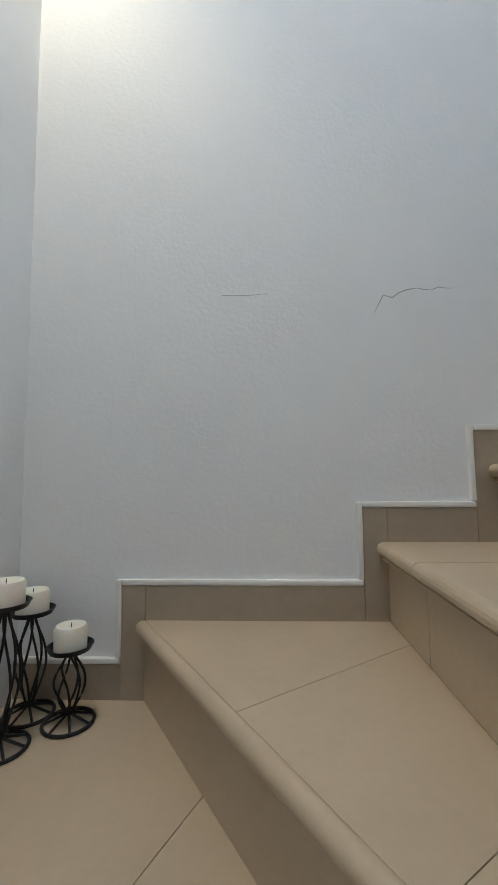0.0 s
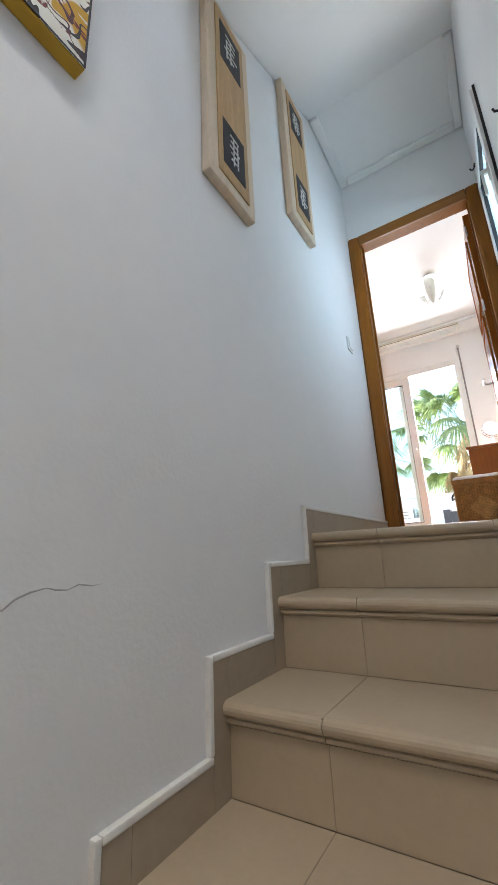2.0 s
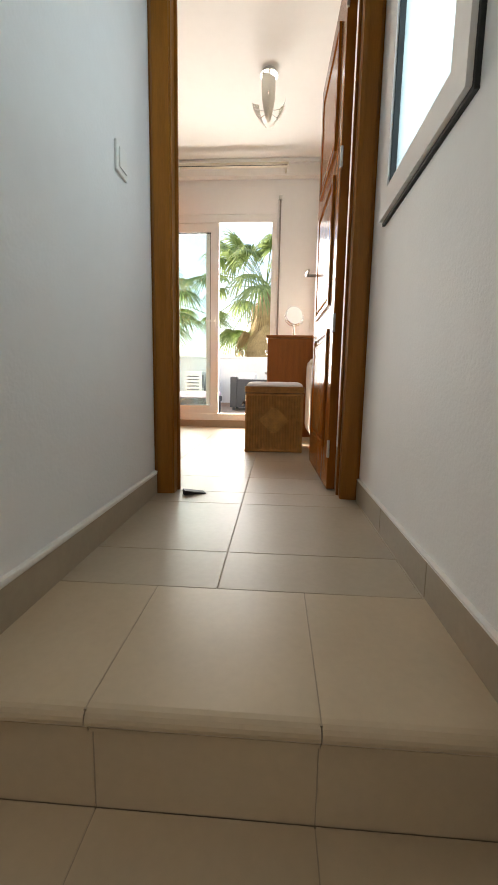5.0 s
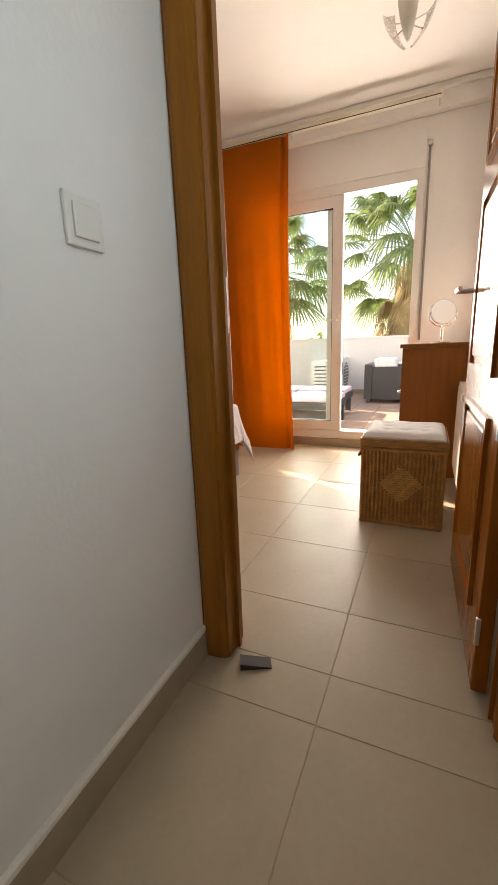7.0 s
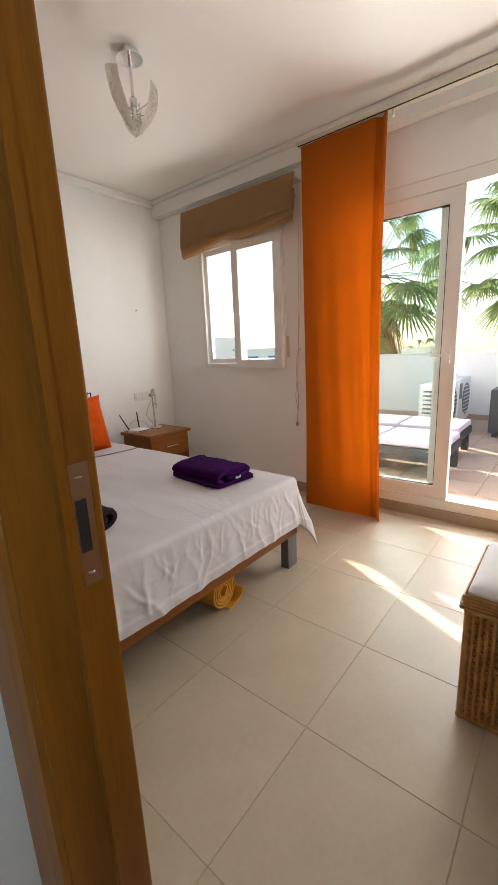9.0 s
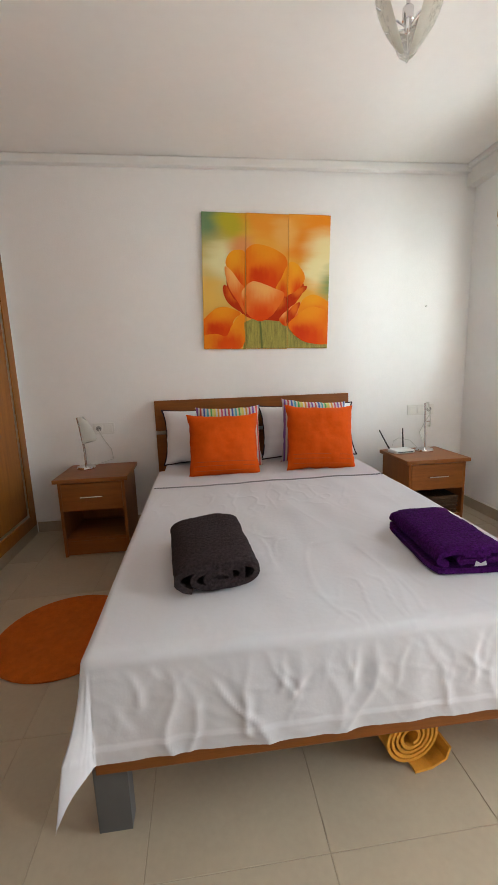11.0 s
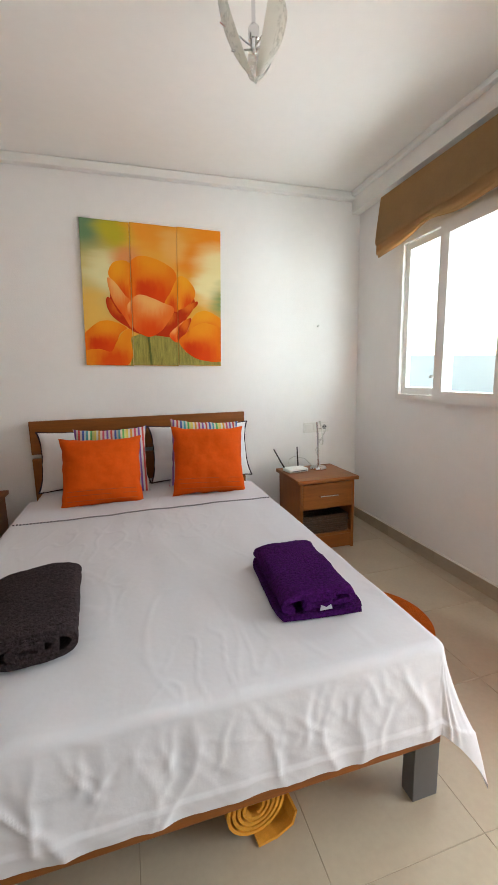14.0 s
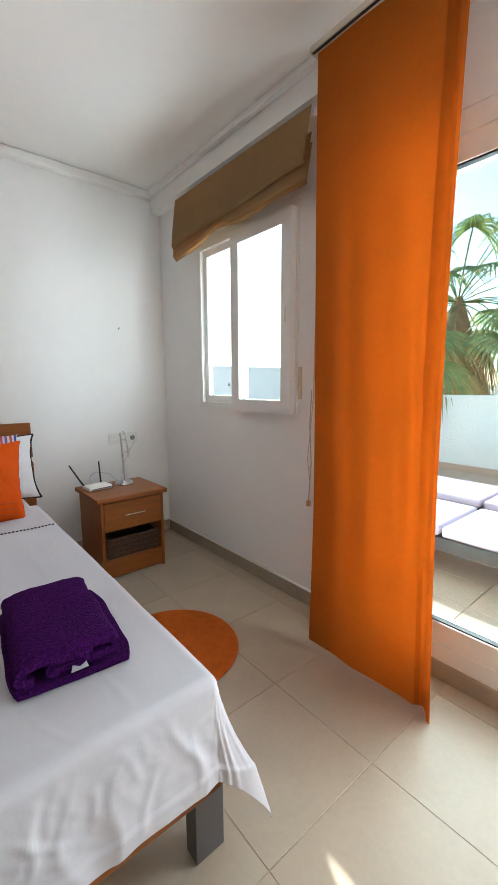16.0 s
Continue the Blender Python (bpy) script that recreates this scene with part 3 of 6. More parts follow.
def plate_switch(name, label, at, rz, modules):
    """A wall plate lying in its own xz plane, facing -y; modules: (x, kind)."""
    s = thing(name, label, "switch" if "switch" in name else "socket", "", at, rz)
    w = 0.085 + 0.071 * (len(modules) - 1)
    part("plate", block(-0.0425, w - 0.0425, -0.009, 0, -0.0425, 0.0425, 0.004), M_PLASTIC, s)
    for i, kind in enumerate(modules):
        u = i * 0.071
        if kind == "rocker":
            part("rocker", block(u - 0.028, u + 0.028, -0.0135, -0.009, -0.028, 0.028, 0.003), M_PLASTIC, s)
        else:
            part("socket_rim", block(u - 0.028, u + 0.028, -0.0115, -0.009, -0.028, 0.028, 0.003), M_PLASTIC, s)
            bm = lathe([(0.002, 0), (0.0195, 0), (0.0195, 0.002), (0.017, 0.002), (0.016, 0.0005), (0.002, 0.0005)], 20)
            bmesh.ops.rotate(bm, verts=bm.verts[:], cent=(0, 0, 0), matrix=Matrix.Rotation(radians(90), 3, "X"))
            bmesh.ops.translate(bm, verts=bm.verts[:], vec=(u, -0.0116, 0))
            part("socket_well", bm, mat("socket_grey", (0.30, 0.30, 0.29), 0.5), s)
            for v in (-0.0095, 0.0095):
                # dark block on the surface, painted as the shade in a hole
                part("pin_hole_shade", block(u + v - 0.003, u + v + 0.003, -0.0145, -0.0120, -0.003, 0.003), M_RECESSSHADE, s)
    return s


plate_switch("light_switch", "white square rocker light switch", (2.715, HL, 1.122), 0, ["rocker"])

# ---- bedroom door ----
door = tagged(new("door_frame"), "varnished oak door frame", "door frame", "", "structure")


def casing(y0, y1, x_out):
    s = 1 if y1 > y0 else -1
    return [(x_out, y0 + s * 0.0), (x_out - 0.010, y0 + s * 0.004), (x_out - 0.014, y0 + s * 0.020), (x_out - 0.018, y0 + s * 0.055), (x_out - 0.018, y1 - s * 0.014), (x_out - 0.010, y1 - s * 0.004), (x_out - 0.010, y1), (x_out + 0.0, y1)]


part("casing", prism([(p[0], p[1]) for p in casing(1.497, 1.5735, DX0 - 0.001)], "z", 0.001, 2.105), M_DOORWOOD, door)
part("casing", prism([(p[0], p[1]) for p in casing(0.812, 0.7365, DX0 - 0.001)], "z", 0.001, 2.105), M_DOORWOOD, door)
part("casing", block(DX0 - 0.016, DX0 - 0.001, 0.8125, 1.4965, 2.03, 2.105, 0.003), mat("varnished_oak_across", (0.29, 0.112, 0.020), 0.32, var=0.22, scale=3, grain=(14, 1.0, 14)), door)
part("jamb", block(DX0 - 0.004, DX1 + 0.012, 1.493, 1.522, 0.001, 2.062), M_DOORWOOD, door)
part("jamb", block(DX0 - 0.004, DX1 + 0.012, 0.783, 0.808, 0.001, 2.062), M_DOORWOOD, door)
part("door_head", block(DX0 - 0.003, DX1 + 0.011, 0.809, 1.492, 2.036, 2.061), M_DOORWOOD, door)
part("rebate", block(DX0 + 0.045, DX0 + 0.057, 1.481, 1.4928, 0.002, 2.035), M_DOORWOOD, door)
part("rebate", block(DX0 + 0.045, DX0 + 0.057, 0.8082, 0.818, 0.002, 2.035), M_DOORWOOD, door)
part("casing", block(DX1 + 0.002, DX1 + 0.016, 1.4935, 1.57, 0.001, 2.105, 0.003), M_DOORWOOD, door)
strike = part("strike_plate", block(DX1 - 0.022, DX1 + 0.004, 1.4905, 1.4928, 0.94, 1.08), M_STEEL, door, "brushed steel strike plate")
# dark block laid on the plate for the shade in the latch opening
part("latch_hole_shade", block(DX1 - 0.016, DX1 - 0.004, 1.4895, 1.4904, 0.98, 1.04), M_RECESSSHADE, strike)
for z in (0.955, 1.065):
    part("screw", lathe([(0.0008, 0), (0.004, 0), (0.003, 0.001), (0.0008, 0.001)], 10, (DX1 - 0.009, 1.49, z)), M_STEEL, strike)
leaf = thing("bedroom_door", "open varnished wooden panel door with a steel handle", "door", "", (3.145, 0.813, 0.008), 1.5)
part("leaf", block(0, 0.70, 0, 0.037, 0, 2.015, 0.003), M_DOORLEAF, leaf)
for z0, z1 in ((0.17, 0.70), (0.80, 1.33), (1.42, 1.90)):
    fr = part("panel_moulding", ring_y(0.12, 0.58, z0, z1, 0.018, 0.0372, 0.047), M_DOORLEAF, leaf)
    part("raised_panel", block(0.16, 0.54, 0.0372, 0.044, z0 + 0.04, z1 - 0.04, 0.006, 1), M_DOORLEAF, leaf)
part("handle_plate", block(0.625, 0.665, 0.0372, 0.041, 0.93, 1.13, 0.004), M_STEEL, leaf)
hd = part("lever_handle", tube([(0.645, 0.041, 1.06), (0.645, 0.085, 1.06), (0.635, 0.095, 1.06), (0.60, 0.098, 1.06), (0.53, 0.096, 1.058)], [0.009, 0.008, 0.009, 0.0085, 0.007], 12), M_STEEL, leaf, "steel lever handle", smooth=True)
for z in (0.14, 0.67, 1.30, 1.85):
    part("hinge", block(-0.007, 0.006, 0.030, 0.041, z, z + 0.075, 0.002), M_STEEL, leaf)
stop = tagged(part("door_stop", prism([(-0.045, 0), (0.045, 0), (0.045, 0.020), (-0.045, 0.003)], "x", -0.02, 0.02), mat("black_rubber", (0.03, 0.022, 0.02), 0.7)), "dark rubber door wedge on the floor", "door stop")
stop.matrix_world = pose(3.025, 1.41, 0.0005, 0, 0, 26)

# ---- bedroom windows ----
GX = BE - 0.006
fw = tagged(new("window_terrace_door"), "white sliding terrace door, one side open", "terrace door", "", "structure")
part("outer_frame", blocks((GX, GX + 0.11, FY0, FY0 + 0.05, FZ0, FZ1), (GX, GX + 0.11, FY1 - 0.05, FY1, FZ0, FZ1), (GX, GX + 0.11, FY0 + 0.05, FY1 - 0.05, FZ0, FZ0 + 0.07), (GX, GX + 0.11, FY0 + 0.05, FY1 - 0.05, FZ1 - 0.075, FZ1)), M_WHITE, fw)
sash = part("sash", ring_x(1.70, FY1 - 0.051, FZ0 + 0.071, FZ1 - 0.076, 0.085, GX + 0.012, GX + 0.052), M_WHITE, fw, "white sliding sash")
part("seal", ring_x(1.783, FY1 - 0.134, FZ0 + 0.154, FZ1 - 0.159, 0.008, GX + 0.020, GX + 0.047), M_GASKET, sash)
pane = part("pane", block(GX + 0.030, GX + 0.036, 1.787, FY1 - 0.138, FZ0 + 0.158, FZ1 - 0.163), M_GLASS, sash)
pane.visible_shadow = False
part("handle", blocks((GX, GX + 0.012, 1.73, 1.755, 1.06, 1.16), (GX - 0.03, GX, 1.736, 1.749, 1.105, 1.118), (GX - 0.036, GX - 0.026, 1.736, 1.83, 1.104, 1.118)), M_WHITE, sash)
sash2 = part("sash", ring_x(1.765, FY1 - 0.051, FZ0 + 0.071, FZ1 - 0.076, 0.075, GX + 0.060, GX + 0.098), M_WHITE, fw, "white sliding sash slid behind the other")
pane = part("pane", block(GX + 0.076, GX + 0.081, 1.842, FY1 - 0.128, FZ0 + 0.148, FZ1 - 0.153), M_GLASS, sash2)
pane.visible_shadow = False
part("threshold", block(BE - 0.016, BE + 0.13, FY0 + 0.001, FY1 - 0.001, -0.05, FZ0 - 0.001, 0.003), M_SKIRT, fw, "beige tiled threshold")
structure("shutter_box", block(BE - 0.007, BE + 0.02, FY0 + 0.002, FY1 + 0.05, FZ1 + 0.002, 2.40, 0.002), M_WALL, "white roller shutter box over the terrace door", "trim")
strap = thing("shutter_strap", "grey shutter strap in a narrow rail", "shutter strap", "", (BE, 1.083, 0))
part("rail", block(-0.018, -0.0005, -0.008, 0.008, 0.92, 2.28, 0.003), mat("grey_strap", (0.26, 0.24, 0.22), 0.7), strap)
part("guide", block(-0.030, -0.0005, -0.016, 0.016, 2.28, 2.315, 0.004), M_STEEL, strap)

win = tagged(new("window_bedroom"), "white sliding bedroom window, two sashes", "window", "", "structure")
part("outer_frame", ring_x(WY0 - 0.010, WY1, WZ0, WZ1, 0.035, BE - 0.014, BE + 0.045), M_WHITE, win)
s1 = part("sash", ring_x(3.42, WY1 - 0.036, WZ0 + 0.036, WZ1 - 0.036, 0.045, BE + 0.008, BE + 0.036), M_WHITE, win, "white fixed sash")
pane = part("pane", block(BE + 0.020, BE + 0.025, 3.462, WY1 - 0.079, WZ0 + 0.079, WZ1 - 0.079), M_GLASS, s1)
pane.visible_shadow = False
s2 = part("sash", ring_x(WY0 + 0.001, 3.475, WZ0 - 0.006, WZ1 - 0.034, 0.072, BE - 0.052, BE - 0.015), M_WHITE, win, "white sliding sash")
pane = part("pane", block(BE - 0.038, BE - 0.033, WY0 + 0.071, 3.405, WZ0 + 0.064, WZ1 - 0.104), M_GLASS, s2)
pane.visible_shadow = False
part("latch", block(BE - 0.056, BE - 0.052, WY0 + 0.026, WY0 + 0.048, 1.50, 1.66, 0.001), M_PLASTIC, s2)
part("latch_slot", block(BE - 0.0575, BE - 0.0562, WY0 + 0.034, WY0 + 0.040, 1.53, 1.61), M_STEEL, s2)
part("knob", lathe([(0.002, 0), (0.012, 0), (0.014, 0.012), (0.008, 0.02), (0.002, 0.02)], 14, (BE - 0.06, 3.48, 1.20)), M_PLASTIC, s2)
part("strap_box", block(BE - 0.012, BE - 0.0005, 2.932, 2.952, 1.13, 1.30, 0.003), mat("cream_plastic", (0.62, 0.52, 0.36), 0.5), win, "cream strap winder")
part("outer_sill", block(BE + 0.046, BE + 0.17, WY0, WY1, WZ0 - 0.03, WZ0 + 0.004), M_WHITE, win)

# ---- curtain, rail, blind ----
rail = thing("curtain_rail", "cream metal curtain rail below the ceiling", "curtain rail", "", (0, 0, 0))
M_CREAM = mat("cream_metal", (0.60, 0.55, 0.43), 0.4, var=0.04)
part("track", block(5.44, 5.50, 1.02, 2.68, 2.480, 2.502, 0.003), M_CREAM, rail)
# dark strip under the track, drawn for the shade in its slot
part("groove_shade", block(5.445, 5.455, 1.03, 2.67, 2.477, 2.4795), M_RECESSSHADE, rail)
for y in (1.04, 2.35):
    part("bracket", block(5.5005, 5.6245, y - 0.006, y + 0.006, 2.490, 2.500), M_CREAM, rail)


def curtain_mesh():
    bm = bmesh.new()
    rows, cols = 40, 44
    grid = []
    for j in range(rows + 1):
        v = j / rows
        z = 0.0012 + v * 2.4768
        row = []
        for i in range(cols + 1):
            u = i / cols
            y = 2.655 - u * (0.605 - 0.03 * math.sin(v * 2.2))
            low = 1 - v
            soft = min(1.0, 3.2 * low) * (0.25 + 0.75 * min(1.0, low * 1.6)) * (0.22 + 0.78 * min(1.0, v * 4))
            x = 5.466 + 0.019 * math.sin(u * 10 + 0.4 + 0.8 * v) * (0.10 + soft) + 0.009 * math.sin(u * 23 + 2 + 3 * v) * soft + 0.005 * math.sin(v * 5 + u * 3)
            x += 0.012 * math.exp(-((u - 0.78 - 0.22 * (0.47 - v)) / 0.035) ** 2) * math.exp(-((v - 0.34) / 0.16) ** 2)
            x -= 0.010 * math.exp(-((u - 0.70 - 0.10 * (0.47 - v)) / 0.03) ** 2) * math.exp(-((v - 0.36) / 0.15) ** 2)
            if u > 0.86:
                x += 0.028 * math.sin((u - 0.86) / 0.14 * math.pi * 1.6)
            d = math.hypot((v - 0.47) / 0.06, (u - 0.8) / 0.12)
            x += 0.010 * math.exp(-d * d) * math.sin(v * 60)
            row.append(bm.verts.new((x, y, z)))
        grid.append(row)
    for a, b in zip(grid, grid[1:]):
        for i in range(cols):
            bm.faces.new((a[i], a[i + 1], b[i + 1], b[i]))
    bmesh.ops.solidify(bm, geom=bm.faces[:], thickness=0.004)
    return bm


cur = thing("curtain", "plain orange cloth panel curtain, drawn to one side", "curtain")
part("cloth", curtain_mesh(), M_ORANGE, cur, smooth=True)
part("runner", block(5.458, 5.476, 2.045, 2.058, 2.443, 2.480, 0.003), M_PLASTIC, cur)

blind = thing("roman_blind", "tan linen roman blind, half raised in sagging folds", "roman blind")


def blind_mesh(drop0, drop1, out, wave):
    bm = bmesh.new()
    grid = []
    for j in range(17):
        v = j / 16
        row = []
        for i in range(31):
            u = i / 30
            sag = (0.006 * math.sin(u * math.pi * 3 + 0.6) + wave * math.exp(-((u - 0.42) / 0.13) ** 2)) * v ** 3
            top, bot = drop0, drop1 - 0.075 * (1 - u) + 0.0
            z = top + (bot - top) * v + sag
            x = 5.585 - out * min(1, 0.25 + 0.8 * v) * (1 if v < 0.95 else 0.86) - 0.004 * math.sin(u * 11 + v * 4) * v * v
            row.append(bm.verts.new((x, 3.965 - u * 1.185 - 0.012 * v * (0.5 - u), z)))
        grid.append(row)
    for a, b in zip(grid, grid[1:]):
        for i in range(30):
            bm.faces.new((a[i], a[i + 1], b[i + 1], b[i]))
    bmesh.ops.solidify(bm, geom=bm.faces[:], thickness=0.004)
    return bm


part("cloth", blind_mesh(2.405, 2.165, 0.055, 0.012), M_TAN, blind, smooth=True)
part("fold", blind_mesh(2.30, 2.105, 0.046, 0.040), M_TAN, blind, smooth=True)
part("fold", blind_mesh(2.26, 2.090, 0.030, 0.050), M_TAN, blind, smooth=True)
part("head_rail", block(5.59, BE - 0.001, 2.785, 3.96, 2.375, 2.405), M_PLASTIC, blind)
M_CORD = mat("beige_cord", (0.55, 0.42, 0.30), 0.8)
cord = thing("blind_cord", "beige blind cord with a wooden end knob", "cord")
part("cord", tube([(5.665, 2.815, 2.378), (5.67, 2.812, 1.9), (5.675, 2.83, 1.4), (5.68, 2.835, 1.18)], 0.0022, 6), M_CORD, cord)
part("cord", tube([(5.668, 2.80, 2.378), (5.678, 2.80, 1.8), (5.68, 2.835, 1.19)], 0.0018, 6), M_CORD, cord)
part("cord", tube([(5.682, 2.85, 1.18), (5.68, 2.858, 1.0), (5.682, 2.845, 0.8), (5.682, 2.86, 0.6)], 0.003, 6), M_CORD, cord)
part("cord", tube([(5.682, 2.835, 1.19), (5.682, 2.85, 1.02), (5.683, 2.872, 0.82), (5.682, 2.852, 0.7)], 0.002, 6), M_CORD, cord)
part("knob", lathe([(0.003, 0), (0.012, 0), (0.012, 0.025), (0.005, 0.032), (0.003, 0.032)], 12, (5.682, 2.86, 0.57)), M_MIDWOOD, cord, "small wooden knob", smooth=True)
part("cord_cleat", block(5.682, BE - 0.0005, 2.825, 2.845, 1.175, 1.205, 0.003), M_PLASTIC, cord)

# ---- bed ----
BX0, BX1, BY0 = 3.255, 4.60, 2.215
bed = thing("bed", "double bed with a cherry wood frame and grey metal legs", "bed")
part("foot_rail", block(BX0 - 0.02, BX1 + 0.04, BY0 - 0.005, BY0 + 0.022, 0.195, 0.275, 0.004), M_FURN, bed)
part("side_rail", block(BX0 - 0.02, BX0 + 0.005, BY0 + 0.023, 4.365, 0.195, 0.275, 0.004), mat("cherry_veneer_lengthwise", (0.225, 0.066, 0.015), 0.45, var=0.2, scale=2.5, grain=(14, 1.2, 14)), bed)
part("side_rail", block(BX1 + 0.015, BX1 + 0.04, BY0 + 0.023, 4.365, 0.195, 0.275, 0.004), bpy.data.materials["cherry_veneer_lengthwise"], bed)
for i in range(13):
    y = 2.34 + i * 0.155
    part("slat", block(BX0 + 0.006, BX1 + 0.014, y, y + 0.07, 0.262, 0.275), M_PALEWOOD, bed)
for x in (3.222, 4.567):
    for y in (2.225, 4.25):
        part("leg", block(x, x + 0.085, y, y + 0.05, 0, 0.1945, 0.002), M_GREYMETAL, bed, "grey metal leg")
part("headboard", block(3.195, 4.69, 4.368, 4.40, 0.745, 0.97, 0.004), M_FURN, bed)
part("headboard", block(3.195, 4.69, 4.368, 4.40, 0.20, 0.715, 0.004), M_FURN, bed)
for x in (3.30, 4.55):
    part("headboard_bracket", block(x, x + 0.04, 4.40, 4.416, 0.25, 0.93), M_GREYMETAL, bed)
mattress = tagged(part("mattress", block(BX0 + 0.01, BX1 - 0.005, BY0 + 0.03, 4.36, 0.276, 0.522, 0.035, 4), M_SHEET), "white double mattress on the bed frame", "mattress")


# pinched creases on the hanging foot of the sheet: x at the top and the bottom end, drop at both, height
CREASES = []
rnd = random.Random(12)
for k in range(34):
    c = BX0 + 0.03 + (BX1 - BX0 - 0.06) * (k + rnd.uniform(0.1, 0.9)) / 34
    d0 = rnd.choice((0.0, 0.01, 0.03, 0.08, 0.12))
    CREASES.append((c, c + rnd.uniform(-0.07, 0.09), d0, d0 + rnd.uniform(0.06, 0.16), rnd.uniform(0.002, 0.0075)))


def sheet_mesh():
    """A cloth laid over the mattress: flat on top, hanging over the foot and both sides."""
    bm = bmesh.new()
    step = 0.0065
    xs = np.arange(BX0 - 0.29, BX1 + 0.29 + step, step)
    ys = np.arange(BY0 - 0.272, 3.97, step)
    grid = []
    for y in ys:
        row = []
        for x in xs:
            dx = max(BX0 - x, 0, x - BX1)
            sx = -1 if x < BX0 else 1
            dy = max(BY0 - y, 0)
            d = (dx ** 2.2 + dy ** 2.2) ** (1 / 2.2)
            cx, cy = min(max(x, BX0), BX1), max(y, BY0)
            z = 0.531
            nz = noise.noise(Vector((x * 3, y * 3, 0)))
            z += 0.004 * nz + 0.004 * noise.noise(Vector((x * 9, y * 4, 3)))
            ridge = noise.noise(Vector((x * 5 + y * 2, y * 2.2 - x, 7)))
            z += 0.0010 * max(0, 1 - abs(ridge) * 14) * min(1, max(0, (3.6 - y)))
            z += 0.0030 * max(0, 1 - abs(noise.noise(Vector((x * 13 - y * 5, y * 6 + x * 3, 17)))) * 10) * max(0, noise.noise(Vector((x * 2.6, y * 2.6, 40))) + 0.12)
            px, py = cx, cy
            if d > 0:
                r = 0.022
                if d < r * 1.57:
                    a = d / r
                    out, drop = r * math.sin(a), r * (1 - math.cos(a))
                else:
                    out, drop = r, r + d - r * 1.57
                ux, uy = (dx / d) * sx, -dy / d
                along = x * abs(uy) + y * abs(ux)
                hang = min(1, drop / 0.22)
                fold = 0.0025 * math.sin(along * 21 + 2.2 * math.sin(along * 6.1)) + 0.004 * noise.noise(Vector((along * 14, 0, drop * 3)))
                corner = min(dx, dy) / 0.25
                fold *= 1 - min(1, corner * 1.5)
                calm = 1 - min(1, corner * 1.3)
                if sx * (dx > 0) == 0 or dy > dx:
                    for c0, lean, size in ((3.42, 0.05, 0.030), (3.60, 0.12, 0.022), (3.83, 0.02, 0.014), (3.97, -0.22, 0.022), (4.12, 0.10, 0.013), (4.27, 0.0, 0.020), (4.40, -0.16, 0.020), (4.50, 0.14, 0.018)):
                        e = abs(x - c0 - lean * drop * 1.6 - 0.02 * math.sin(drop * 25 + c0 * 9))
                        fold += size * 0.36 * math.exp(-e / (0.010 + 0.06 * drop)) * min(1, drop / 0.06)
                    for c0, c1, d0, d1, size in CREASES:
                        t = (drop - d0) / (d1 - d0)
                        if -0.1 < t < 1.1:
                            e = x - c0 - (c1 - c0) * t - 0.004 * math.sin(drop * 60 + c0 * 31)
                            ends = max(0, 1 - abs(2 * t - 1) ** 4)
                            fold += size * ends * (math.exp(-(e / 0.009) ** 2) - 0.5 * math.exp(-((e - 0.02) / 0.016) ** 2))
                crease = max(0, 1 - abs(noise.noise(Vector((along * 7 + drop * 5, drop * 6, 31)))) * 9) + 0.6 * max(0, 1 - abs(noise.noise(Vector((along * 12 - drop * 13, drop * 9, 57)))) * 7)
                out += 0.02 * hang + fold * hang + 0.0014 * crease * min(1, drop / 0.05) * calm + (0.003 if d > 0.232 else 0)
                out += 0.05 * max(0, corner) * hang
                px, py, z = cx + ux * out, cy + uy * out, z - drop - (0.075 if sx > 0 else -0.03) * max(0, corner) * hang
                if sx > 0 and corner > 0:
                    px += 0.07 * corner * hang
                if sx < 0 and corner > 0:
                    py -= 0.05 * corner * hang
            row.append(bm.verts.new((px, py, max(z, 0.06))))
        grid.append(row)
    for a, b in zip(grid, grid[1:]):
        for i in range(len(a) - 1):
            bm.faces.new((a[i], a[i + 1], b[i + 1], b[i]))
    return bm


sheet = thing("bed_sheet", "crumpled white cotton top sheet with black stitching", "bed sheet")
ob = part("cloth", sheet_mesh(), M_SHEET, sheet, smooth=True)
ob.data.set_sharp_from_angle(angle=radians(180))
stitches = bmesh.new()
xk = BX0 + 0.002
k = 0
while xk < BX1:
    yk = 3.558 + 0.006 * math.sin(xk * 5)
    zz = 0.5345 + 0.004 * noise.noise(Vector((xk * 3, yk * 3, 0))) + 0.004 * noise.noise(Vector((xk * 9, yk * 4, 3)))
    cuboid(stitches, xk, xk + 0.0085, yk - 0.0035 + 0.002 * (k % 2), yk + 0.0035 + 0.002 * (k % 2), zz - 0.002, zz + 0.0025)
    xk += 0.0155
    k += 1
part("stitching", stitches, mat("black_thread", (0.03, 0.02, 0.03), 0.9), sheet, "black decorative stitching")


